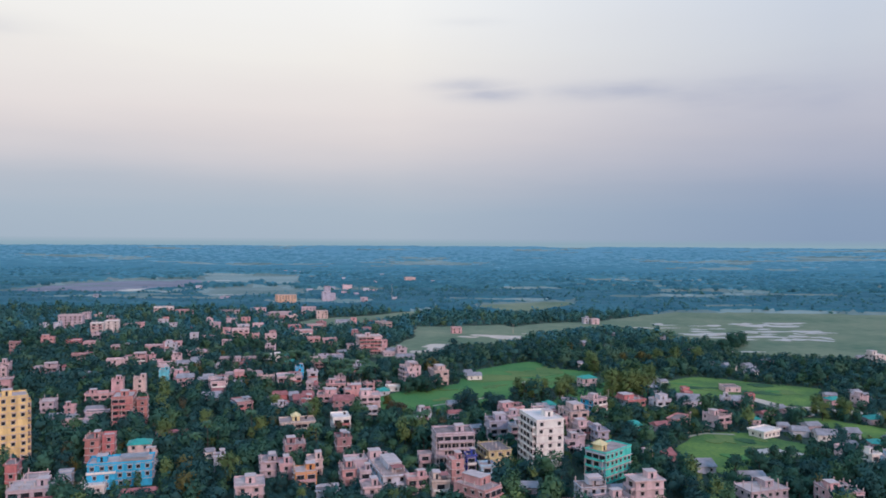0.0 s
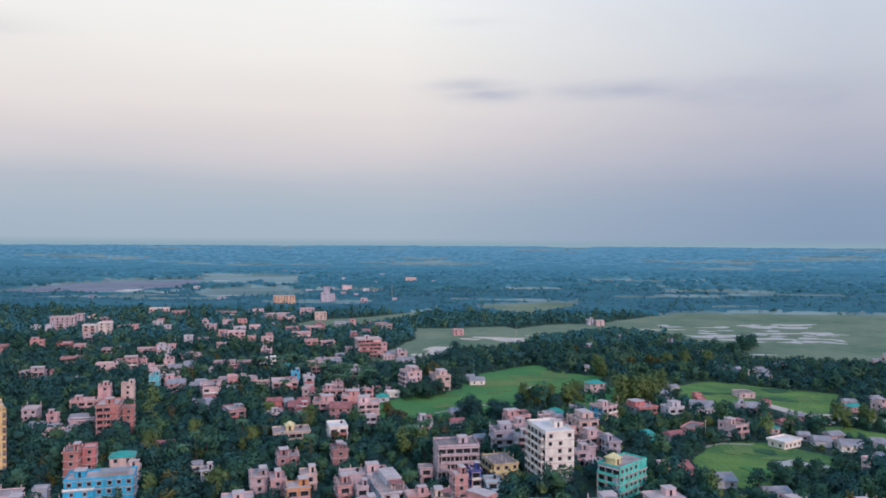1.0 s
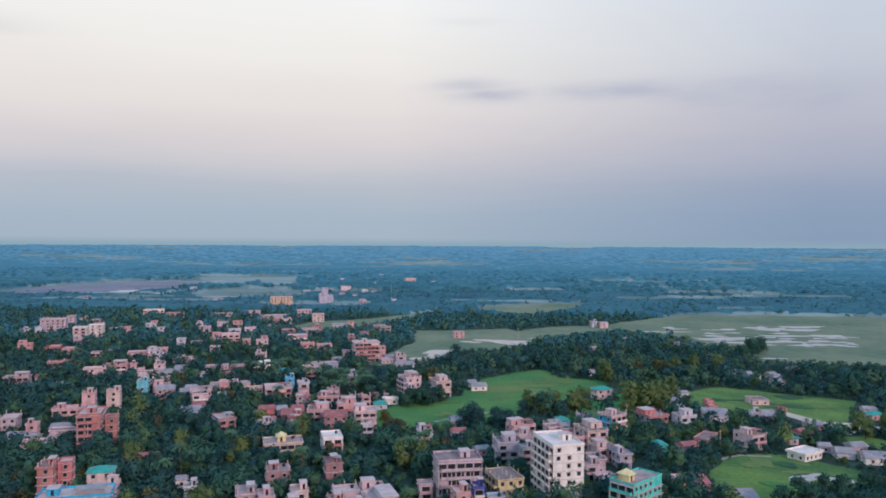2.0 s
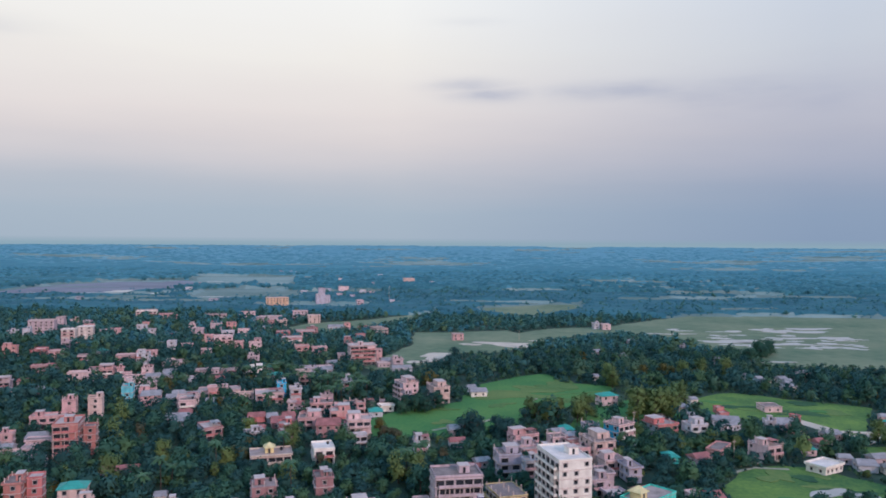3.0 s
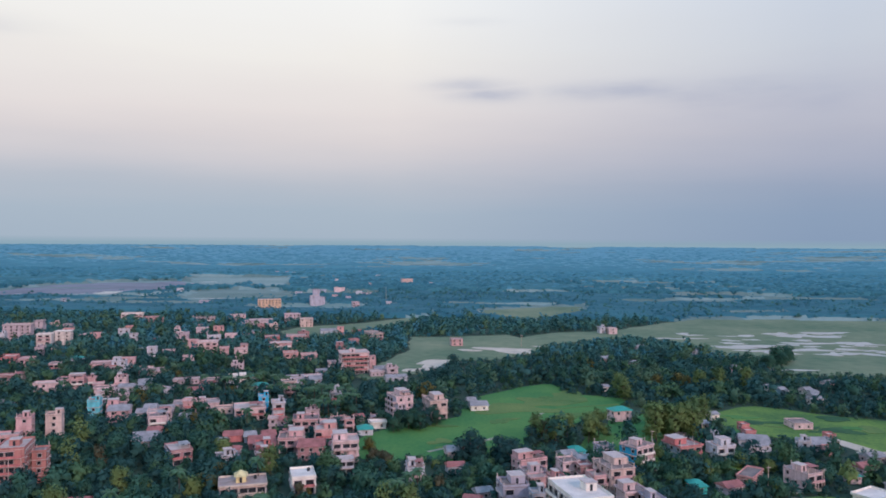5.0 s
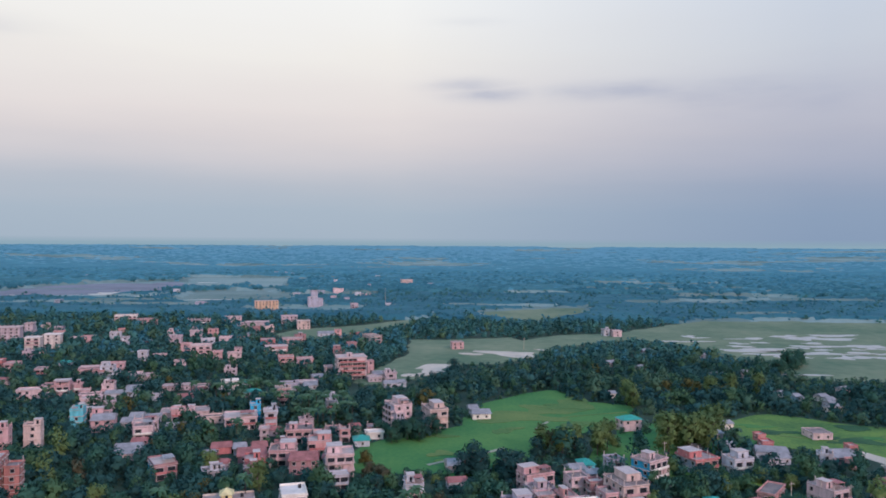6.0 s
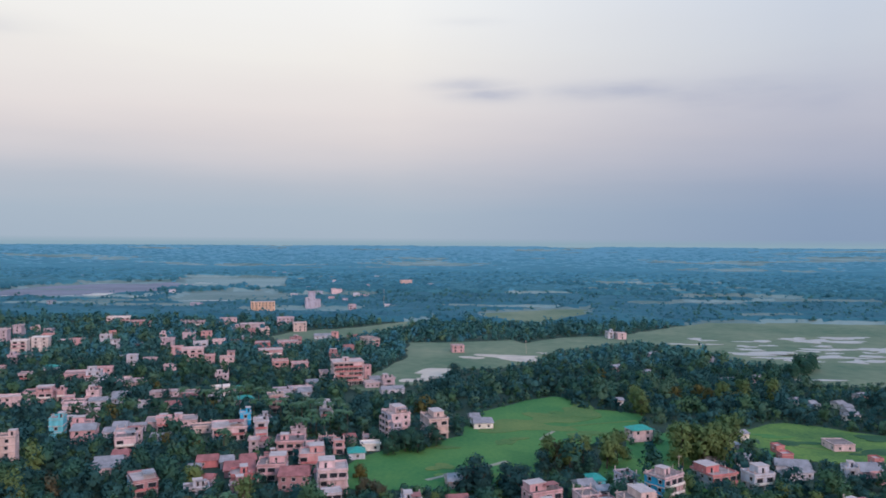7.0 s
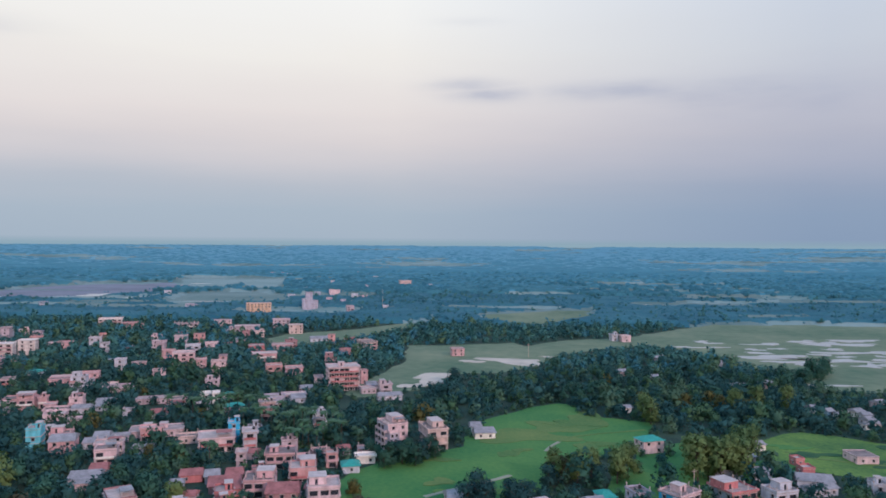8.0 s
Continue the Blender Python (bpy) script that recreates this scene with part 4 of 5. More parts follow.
building(198.9, 564.5, 5, 4.8, 5.0, 1, 'greywhite', roof='tin')
building(186.1, 566.1, 5, 4.0, 5.0, 1, 'white', roof='tin')
building(-170.4, 843.8, 19, 16.1, 10.0, 1, 'greywhite', roof='tin')
building(-229.2, 412.3, 19, 16.0, 7.5, 2, 'rose', head=1)
building(-211.3, 381.2, 19, 10.6, 5.6, 1, 'pink', hidden=True)
building(-204.5, 368.0, 19, 7.1, 7.5, 1, 'pinkgrey', hidden=True)
building(-213.1, 360.7, 19, 9.2, 4.1, 1, 'peach', hidden=True)
building(-226.1, 370.0, 19, 6.9, 7.5, 1, 'greyblue', roof='tin', hidden=True)
building(-204.8, 355.0, 19, 7.5, 7.5, 1, 'white', roof='tin', hidden=True)
building(-193.2, 350.2, 19, 8.2, 7.5, 1, 'greywhite', roof='tin', hidden=True)
building(-219.9, 424.7, 19, 6.5, 6.0, 4, 'rose', hidden=True)
building(-209.6, 431.0, 19, 6.9, 6.0, 4, 'peach', hidden=True)
building(-182.1, 271.1, 19, 4.0, 7.5, 3, 'coral', stubs=1)
building(-150.0, 266.1, 19, 8.6, 5.6, 1, 'white', stubs=1, hidden=True)
building(-130.2, 257.6, 19, 11.7, 7.5, 1, 'coral', roof='rusttin', hidden=True)
building(-149.3, 302.1, 19, 8.8, 7.5, 3, 'peach', roof='greentin')
building(-145.0, 297.3, 19, 9.5, 4.1, 2, 'peach')
building(-161.0, 303.4, 19, 4.7, 6.0, 4, 'coral')
building(-154.3, 339.4, 19, 13.9, 7.5, 1, 'rust', roof='rusttin', hidden=True)
building(-70.9, 295.4, 19, 5.9, 7.5, 2, 'peach', bal='u', head=1)
building(-55.4, 295.0, 19, 8.9, 7.5, 2, 'pinkgrey', stubs=1)
building(-46.1, 298.9, 19, 8.3, 7.5, 2, 'pink', head=1)
building(-28.1, 275.5, 19, 7.4, 4.1, 2, 'rose', bal='u', stubs=1)
building(-60.1, 268.1, 19, 7.5, 7.5, 1, 'paleblue', roof='tin', hidden=True)
building(-42.6, 263.5, 19, 5.6, 7.5, 2, 'pink')
building(-12.2, 288.8, 19, 5.0, 7.5, 3, 'salmon', stubs=1)
building(-170.4, 264.0, 19, 7.1, 7.5, 2, 'pink', stubs=1)
building(-313.2, 497.8, 19, 14.6, 7.5, 2, 'pinkgrey')
building(-280.0, 533.3, 19, 15.5, 7.5, 2, 'pink')
building(-188.6, 477.7, 19, 8.4, 7.5, 1, 'greywhite', roof='tin', hidden=True)
building(-168.9, 492.3, 19, 9.8, 5.6, 2, 'rose')
building(-337.0, 496.7, 19, 5.7, 7.5, 3, 'pink')
building(-296.7, 631.0, 19, 16.2, 7.5, 1, 'pink', hidden=True)
building(-278.8, 628.2, 19, 15.3, 7.5, 2, 'rose')
building(-249.5, 607.9, 19, 9.4, 7.5, 1, 'peach', hidden=True)
building(-234.2, 598.1, 19, 9.1, 4.1, 1, 'pink', hidden=True)
building(-243.8, 537.3, 19, 11.0, 7.5, 1, 'pink', hidden=True)
building(-231.8, 543.6, 19, 9.5, 7.5, 1, 'greywhite', roof='tin', hidden=True)
building(-227.1, 560.7, 19, 9.7, 7.5, 1, 'greywhite', roof='tin', hidden=True)
building(-205.3, 478.9, 19, 9.4, 7.5, 2, 'rose', head=1)
building(-181.7, 490.6, 19, 7.6, 4.1, 1, 'lilac', roof='tin', hidden=True)
building(-176.3, 464.5, 19, 11.5, 7.5, 2, 'pink', vcol='coral')
building(-161.4, 423.2, 19, 6.3, 4.1, 1, 'pink', roof='tin', hidden=True)
building(-165.1, 440.4, 19, 6.4, 7.5, 1, 'rose', roof='rusttin', hidden=True)
building(-125.9, 435.4, 19, 8.6, 7.5, 1, 'coral', roof='rusttin', hidden=True)
building(-108.4, 438.2, 19, 6.4, 7.5, 1, 'salmon', roof='rusttin', hidden=True)
building(-105.3, 419.7, 19, 8.7, 4.1, 1, 'coral', roof='rusttin', hidden=True)
building(-124.8, 423.3, 19, 4.8, 7.5, 1, 'greyblue', roof='tin', hidden=True)
building(-127.4, 494.7, 19, 5.3, 6.0, 3, 'blue')
building(-130.0, 552.6, 19, 8.3, 7.5, 2, 'peach')
building(-94.2, 528.7, 19, 6.6, 7.5, 2, 'greywhite')
building(-208.0, 569.0, 19, 16.8, 7.5, 1, 'pinkgrey', hidden=True)
building(-188.7, 570.6, 19, 10.1, 7.5, 1, 'pink', hidden=True)
building(-176.3, 586.1, 19, 5.9, 7.5, 1, 'white', hidden=True)
building(-165.2, 575.7, 19, 4.0, 7.5, 2, 'white')
building(-376.0, 772.1, 19, 12.0, 7.5, 2, 'rose')
building(-293.4, 700.5, 19, 11.1, 7.5, 1, 'paleblue', hidden=True)
building(-232.3, 643.9, 19, 7.9, 7.5, 2, 'pink')
building(-126.9, 587.4, 19, 13.8, 7.5, 1, 'pinkgrey', hidden=True)
building(-83.0, 609.8, 19, 9.4, 7.5, 1, 'pinkgrey', stubs=1, hidden=True)
building(-69.6, 590.4, 19, 14.5, 7.5, 1, 'greywhite', roof='tin', hidden=True)
building(113.2, 504.0, 19, 5.4, 7.5, 1, 'greywhite', roof='tin')
building(118.4, 498.6, 19, 4.8, 5.6, 1, 'white', roof='tin')
building(178.3, 577.9, 19, 4.0, 7.5, 1, 'white', roof='tin')
building(183.5, 571.8, 19, 4.5, 5.6, 1, 'paleblue', roof='tin')
building(198.6, 570.3, 19, 5.7, 7.5, 1, 'white', roof='tin')
building(195.0, 550.2, 19, 4.9, 7.5, 1, 'greywhite', roof='tin')
building(90.3, 489.5, 19, 8.4, 7.5, 1, 'greywhite', roof='tin')
building(116.3, 436.2, 19, 11.8, 5.6, 1, 'greywhite', roof='tin')
building(189.2, 542.3, 19, 9.7, 4.1, 1, 'white', roof='tin')
building(304.6, 592.1, 19, 8.1, 10.0, 3, 'creamwhite')
building(227.7, 469.8, 19, 8.5, 7.5, 1, 'paleblue', roof='tin')
building(73.6, 328.2, 19, 4.0, 7.5, 1, 'pink')
building(157.5, 328.3, 19, 5.0, 7.5, 2, 'pink')
building(12.2, 378.8, 19, 9.1, 7.5, 2, 'pinkgrey', stubs=1)
building(28.1, 394.0, 19, 7.4, 7.5, 2, 'pink', stubs=1)
building(34.6, 389.8, 19, 4.8, 4.1, 2, 'rust', stubs=1)
building(30.5, 415.0, 19, 6.7, 7.5, 1, 'greywhite', roof='tin', hidden=True)
building(36.3, 410.4, 19, 6.1, 5.6, 1, 'lilac', roof='tin', hidden=True)
building(47.1, 417.9, 19, 5.9, 7.5, 2, 'lilac', bal='u')
building(38.0, 377.1, 19, 5.3, 7.5, 2, 'rose', bal='u', stubs=1)
building(23.2, 372.6, 19, 4.4, 7.5, 2, 'salmon')
building(14.1, 374.2, 19, 5.9, 4.1, 2, 'rose', stubs=1)
building(36.8, 334.7, 19, 7.3, 5.6, 2, 'pinkgrey', stubs=1)
building(46.6, 359.5, 19, 8.3, 7.5, 2, 'pink', head=1)



# smaller houses and sheds between the larger ones
def clear_of_houses(x, y, w, d):
    cx, cy, r = x + w / 2, y + d / 2, 0.5 * math.hypot(w, d)
    for fx, fy, rot, fw, fd, fh in FOOT:
        a = radians(rot)
        ox, oy = fx + 0.5 * (fw * math.cos(a) - fd * math.sin(a)), fy + 0.5 * (fw * math.sin(a) + fd * math.cos(a))
        if math.hypot(cx - ox, cy - oy) < r + 0.42 * math.hypot(fw, fd) + 1.5:
            return False
    return not any(inside(c, cx + i * w * 0.7, cy + j * d * 0.7) for c in FIELDS for i in (-1, 0, 1) for j in (-1, 0, 1))


rf = random.Random(23)
for zone, (x_low, x_high, y_low, y_high, number) in enumerate(((-330, -62, 270, 560, 14), (-480, -70, 540, 900, 42), (-70, 60, 255, 400, 14), (85, 240, 290, 480, 18), (60, 330, 560, 760, 8), (-118, -62, 392, 480, 9))):
    made = tries = 0
    while made < number and tries < 3000:
        tries += 1
        fx, fy = rf.uniform(x_low, x_high), rf.uniform(y_low, y_high)
        w, d = rf.uniform(6, 11), rf.uniform(5, 8)
        if abs(fx + 0.056 * fy) > 0.62 * fy + 20 or not clear_of_houses(fx, fy, w, d):
            continue
        if zone == 0 and fx < -95 and fy < 470:
            continue
        if -150 < fx < -18 and 315 < fy < 388:
            continue
        if zone == 5:
            w, d = w * 0.75, d * 0.8
        if -115 < fx < -30 and 482 < fy < 620:
            continue
        tinny = rf.random() < (0.3 if zone == 1 else 0.5 if zone < 3 else 0.8 if zone == 3 else 1.0 if zone == 4 else 0.4)
        if tinny:
            building(fx, fy, rf.uniform(-10, 28), w, d, 1, rf.choice(("greywhite", "pink", "rose", "rust", "pinkgrey")), roof=rf.choice(("tin", "tin", "tin", "tin", "rusttin", "rusttin", "greentin") if zone < 4 else ("tin",) if zone == 4 else ("rusttin", "rusttin", "tin")), hidden=True)
        else:
            building(fx, fy, rf.choice((14, 19, 24)), w, d, rf.choice((1, 1, 2, 2) if zone != 1 else (2, 2, 3)), rf.choice(("pink", "rose", "pinkgrey", "greywhite", "peach", "greywhite", "salmon", "rust")), head=rf.choice((0, 1)), stubs=rf.choice((0, 0, 1)), hidden=zone != 1)
        made += 1
# scattered far houses in the woods, in greyed paints standing in for haze
made = 0
while made < 56:
    fy = rf.uniform(1120, 2500)
    fx = rf.uniform(-0.66, 0.56) * fy
    if rf.random() < 0.4:
        fx = -0.19 * fy + rf.gauss(0, 0.05 * fy)
    if any(inside(c, fx, fy) for c in FIELDS) or (fx > -0.08 * fy and rf.random() < 0.65):
        continue
    building(fx, fy, rf.choice((5, 15, 24)), rf.uniform(7, 15), rf.uniform(7, 11), rf.choice((2, 2, 2, 3)), rf.choice(("lilac", "pinkgrey", "greyblue", "greywhite")))
    made += 1


# ---- trees ----
rng = np.random.default_rng(5)


def icosphere(level):
    bm = bmesh.new()
    bmesh.ops.create_icosphere(bm, subdivisions=level, radius=1.0)
    v = np.array([tuple(x.co) for x in bm.verts])
    f = np.array([[x.index for x in face.verts] for face in bm.faces])
    bm.free()
    return v, f


BALLS = {1: icosphere(1), 2: icosphere(2)}


def crown_shape(clumps, level, height, spread, base, lobes, seed, tall=1.0, tufts=0, tuft=0.3, up=0.1):
    """A crown of many ragged leaf clumps set over several lobes, with loose tufts at its edge. Returns verts, triangles and normals."""
    r = np.random.default_rng(seed)
    centres, radii = [], []
    for i in range(lobes):
        a, k = r.uniform(0, 6.28), r.uniform(0.25, 1.0)
        zz = base + (height - base) * ((0.09 if tall < 1.5 else 0.06 + 0.3 * i / lobes) + 0.56 * r.random() * (1.2 - 0.5 * k))
        centres.append((math.cos(a) * spread * 0.62 * k, math.sin(a) * spread * 0.62 * k, zz))
        radii.append(spread * r.uniform(0.30, 0.46) * (1.1 - 0.3 * k))
    for i in range(3 if tall < 1.5 else 0):
        a = 2.1 * i + r.uniform(-0.4, 0.4)
        centres.append((math.cos(a) * spread * 0.42, math.sin(a) * spread * 0.42, base + (height - base) * 0.12))
        radii.append(spread * 0.36)
    centres.append((0, 0, base + (height - base) * 0.56))
    radii.append(spread * 0.5)
    centres, radii = np.array(centres), np.array(radii)

    def shell(count, lo, hi):
        pick = np.concatenate([np.arange(len(radii))[:count], r.choice(len(radii), max(0, count - len(radii)), p=radii ** 2 / (radii ** 2).sum())])
        n = r.normal(size=(count, 3))
        n[:, 2] = np.where(n[:, 2] < -0.62, -n[:, 2], n[:, 2])
        n /= np.linalg.norm(n, axis=1)[:, None]
        c = centres[pick] + n * (radii[pick] * r.uniform(lo, hi, count))[:, None] * np.array([1, 1, 0.8 * tall])
        c[:, 2] = np.maximum(c[:, 2], base * 0.6)
        return c, n

    ball, tri = BALLS[level]
    c, n = shell(clumps, 0.0, 0.5)
    size = spread * r.uniform(0.11, 0.17, clumps) * (20 / max(clumps, 4)) ** 0.33
    ragged = 1 + r.uniform(-0.30, 0.34, (clumps, len(ball)))
    v = c[:, None, :] + ball[None] * (size[:, None] * ragged)[:, :, None] * np.array([1, 1, 0.85])
    middle = np.array([0, 0, base + (height - base) * 0.35])
    nn = ball[None] * 0.2 + (v - middle) / spread * 0.85 + np.array([0, 0, up])
    v, nn = v.reshape(-1, 3), nn.reshape(-1, 3)
    f = (tri[None] + (np.arange(clumps) * len(ball))[:, None, None]).reshape(-1, 3)
    if tufts:
        c, n = shell(tufts, 0.45, 1.38)
        way = n + r.normal(size=(tufts, 3)) * 0.55
        way /= np.linalg.norm(way, axis=1)[:, None]
        t = np.cross(way, r.normal(size=(tufts, 3)))
        t /= np.linalg.norm(t, axis=1)[:, None]
        s = tuft * r.uniform(0.6, 1.4, tufts)[:, None]
        b2 = np.cross(way, t)
        b2 /= np.linalg.norm(b2, axis=1)[:, None]
        k = len(v)
        v = np.concatenate([v, np.stack([c - t * s - b2 * s * 0.4, c + t * s - b2 * s * 0.3, c + b2 * s * 1.1], 1).reshape(-1, 3)])
        nn = np.concatenate([nn, np.repeat(n * 0.25 + (c - middle) / spread * 0.9 + r.normal(size=(tufts, 3)) * 0.09 + np.array([0, 0, up]), 3, axis=0)])
        f = np.concatenate([f, k + np.arange(tufts * 3).reshape(-1, 3)])
    nn /= np.linalg.norm(nn, axis=1)[:, None]
    return v, f, nn


def leaf_mesh(name, verts, tris, normals, mats, index=None):
    me = soup_mesh(name, verts, tris, mats, index)
    me.polygons.foreach_set("use_smooth", np.ones(len(me.polygons), dtype=bool))
    me.normals_split_custom_set_from_vertices(normals)
    return me


def trunk_mesh(height, radius, limbs, spread, seed):
    """A tapered, slightly bent trunk with limbs reaching into the crown."""
    r = random.Random(seed)
    v, f = [], []

    def tube(p0, p1, r0, r1):
        p0, p1 = Vector(p0), Vector(p1)
        d = (p1 - p0).normalized()
        side = d.orthogonal().normalized()
        other = d.cross(side)
        k = len(v)
        for p, rr in ((p0, r0), (p1, r1)):
            v.extend(tuple(p + (side * math.cos(a) + other * math.sin(a)) * rr) for a in (0, 1.047, 2.094, 3.1416, 4.189, 5.236))
        f.extend((k + i, k + (i + 1) % 6, k + 6 + (i + 1) % 6, k + 6 + i) for i in range(6))

    bend = (r.uniform(-0.3, 0.3), r.uniform(-0.3, 0.3), height * 0.5)
    tube((0, 0, -0.2), bend, radius, radius * 0.7)
    tube(bend, (bend[0] * 1.6, bend[1] * 1.6, height * 0.8), radius * 0.7, radius * 0.3)
    for i in range(limbs):
        a = 6.28 * i / limbs + r.uniform(-0.4, 0.4)
        tube((bend[0], bend[1], height * r.uniform(0.4, 0.52)), (math.cos(a) * spread * 0.6, math.sin(a) * spread * 0.6, height * r.uniform(0.6, 0.78)), radius * 0.45, radius * 0.12)
    return raw_mesh("trunk", v, f, bark_mat)


SORTS = []      # label, height, spread, trunk mesh, crown mesh
FORMS = ((9.0, 5.2, 0.7, 6, 0, 1.0, "broad dark green tree with a rounded crown"),
         (11.5, 4.6, 0.8, 7, 1, 1.1, "tall mid-green broadleaf tree with an uneven crown"),
         (6.5, 4.0, 0.4, 5, 1, 1.0, "low mid-green garden tree with a dense crown"),
         (10.5, 5.9, 0.7, 7, 3, 0.9, "wide blackish green shade tree with a lumpy crown"),
         (13.0, 4.4, 0.6, 10, 2, 1.7, "tall olive-green tree with a narrow feathery crown"),
         (8.5, 4.4, 0.7, 6, 2, 1.0, "olive-green tree with a loose crown"),
         (9.0, 4.4, 0.7, 6, 4, 1.0, "yellowing tree with a loose golden crown"),
         (10.0, 3.8, 0.8, 6, 5, 1.2, "russet-leaved tree beside greener ones"),
         (8.0, 5.0, 0.5, 8, 1, 1.1, "bushy dark tree with leaves down to the ground"))
for i, (hh, sp, base, lobes, lm, tall, words) in enumerate(FORMS):
    SORTS.append((words, hh, sp, trunk_mesh(hh, 0.26, 5, sp, i), leaf_mesh("crown", *crown_shape(20, 1, hh, sp, base, lobes, 100 + i, tall, 1150, 0.36), leaf_mats[lm])))


def tree(sort, x, y, scale, turn):
    words, hh, sp, tm, cm = SORTS[sort]
    top = new("tree")
    top.matrix_world = pose(x, y, 0, 0, 0, turn) @ Matrix.Diagonal((scale, scale, scale * (0.9 + 0.2 * ((turn * 7) % 1)), 1))
    put("trunk", tm, top)
    put("crown", cm, top)
    return tagged(top, words, "tree", group="trees among the houses")


def palm_meshes(seed):
    r = random.Random(seed)
    hh = 11.0
    v, f = [], []
    for k in range(6):
        z, rad = hh * k / 5, 0.2 - 0.018 * k
        bx = 0.5 * (k / 5) ** 2
        v += [(bx + rad * math.cos(a), rad * math.sin(a), z) for a in (0, 1.047, 2.094, 3.1416, 4.189, 5.236)]
    for k in range(5):
        f += [(k * 6 + i, k * 6 + (i + 1) % 6, k * 6 + 6 + (i + 1) % 6, k * 6 + 6 + i) for i in range(6)]
    trunk = raw_mesh("trunk", v, f, bark_mat)
    v, f = [], []
    for j in range(20):
        a, lift, ln = 6.28 * j / 20 + r.uniform(-0.2, 0.2), r.uniform(-0.1, 0.95), r.uniform(2.8, 3.8)
        prev = None
        for k in range(6):
            s = k / 5
            rr, zz = ln * s * math.cos(lift * 0.5), ln * (math.sin(lift) * s - 0.75 * s * s)
            wd = 0.55 * math.sin(math.pi * min(0.97, 0.12 + s * 0.88)) + 0.05
            cx, cy = 0.5 + rr * math.cos(a), rr * math.sin(a)
            row = []
            for sgn, drop in ((-1, 0.3), (0, 0), (1, 0.3)):
                v.append((cx - math.sin(a) * wd * sgn, cy + math.cos(a) * wd * sgn, hh + zz - drop * wd))
                row.append(len(v) - 1)
            if prev:
                f += [(prev[0], row[0], row[1], prev[1]), (prev[1], row[1], row[2], prev[2])]
            prev = row
    return trunk, raw_mesh("crown", v, f, palm_mat)


PALMS = [palm_meshes(s) for s in (1, 2, 3)]


def palm(x, y, scale, turn):
    top = new("palm_tree")
    tm, cm = PALMS[int(turn) % 3]
    top.matrix_world = pose(x, y, 0, 0, 0, turn) @ Matrix.Diagonal((scale, scale, scale, 1))
    put("trunk", tm, top)
    put("crown", cm, top)
    return tagged(top, "coconut palm with a slender trunk and drooping fronds", "tree", group="palms among the houses")


def plant(kind, x, y, height):
    """A chosen tree of a given height."""
    sort = {"broad": 1, "dark": 3, "tall_olive": 4, "yellowing": 6, "russet": 7, "bushy": 8}[kind]
    tree(sort, x, y, height / SORTS[sort][1], (x * 37 + y * 11) % 360)


plant('tall_olive', 78.1, 450.8, 22.0)
plant('tall_olive', 83.3, 454.9, 22.0)
plant('tall_olive', 86.7, 449.6, 22.0)
plant('tall_olive', 92.2, 455.8, 22.0)
plant('tall_olive', 96.5, 454.8, 22.0)
plant('tall_olive', 101.9, 464.1, 22.0)
plant('tall_olive', 86.7, 461.0, 19.0)
plant('tall_olive', 78.8, 463.2, 19.0)
plant('tall_olive', 96.8, 465.0, 19.0)
plant('tall_olive', 21.5, 449.4, 16.0)
plant('tall_olive', 30.3, 447.9, 16.0)
plant('tall_olive', 36.2, 451.9, 16.0)
plant('tall_olive', 45.6, 447.0, 16.0)
plant('tall_olive', 47.6, 451.6, 16.0)
plant('tall_olive', 51.6, 456.9, 16.0)
plant('russet', 25.7, 451.1, 14.0)
plant('dark', 18.2, 442.3, 10.0)
plant('dark', 38.1, 443.7, 10.0)
plant('dark', -45.7, 475.2, 11.0)
plant('dark', -34.1, 474.3, 11.0)
plant('dark', -38.5, 486.3, 11.0)
plant('broad', -39.7, 470.6, 12.0)
plant('broad', -30.7, 481.5, 12.0)
plant('broad', -41.8, 467.2, 12.0)
plant('broad', -36.0, 465.2, 12.0)
plant('broad', -46.7, 463.6, 12.0)
plant('broad', -48.7, 460.3, 9.0)
plant('broad', -53.2, 472.0, 9.0)
plant('broad', -28.3, 476.5, 9.0)
plant('broad', -56.8, 474.3, 9.0)
plant('dark', 2.9, 427.2, 9.0)
plant('dark', 7.6, 426.3, 9.0)
plant('dark', -5.7, 426.5, 9.0)
plant('dark', 10.3, 423.0, 9.0)
plant('yellowing', 107.8, 579.5, 12.0)
plant('yellowing', 124.0, 589.5, 12.0)
plant('yellowing', 127.4, 582.5, 12.0)
plant('tall_olive', 79.2, 554.4, 17.0)
plant('tall_olive', 80.9, 545.9, 17.0)
plant('tall_olive', 132.7, 571.9, 17.0)
plant('tall_olive', 146.9, 577.1, 17.0)
plant('tall_olive', 165.8, 581.5, 17.0)
plant('bushy', 229.9, 696.5, 15.0)
plant('bushy', 240.7, 706.6, 15.0)
plant('bushy', 211.8, 679.7, 11.0)
plant('bushy', 201.9, 668.5, 11.0)
plant('bushy', 214.3, 673.7, 11.0)
plant('bushy', 229.2, 687.7, 11.0)
plant('broad', 164.6, 645.9, 12.0)
plant('broad', 173.9, 646.7, 12.0)
plant('broad', 156.0, 664.5, 12.0)
plant('dark', -9.9, 424.4, 13.0)
plant('dark', -12.9, 415.6, 13.0)
plant('dark', -6.5, 413.3, 13.0)
plant('dark', 4.0, 416.9, 13.0)
plant('dark', 7.0, 407.6, 13.0)
plant('broad', 141.6, 324.6, 12.0)
plant('broad', 130.2, 319.8, 12.0)
plant('broad', 122.4, 317.6, 12.0)
plant('broad', 113.4, 318.5, 12.0)
plant('broad', 142.9, 316.8, 12.0)
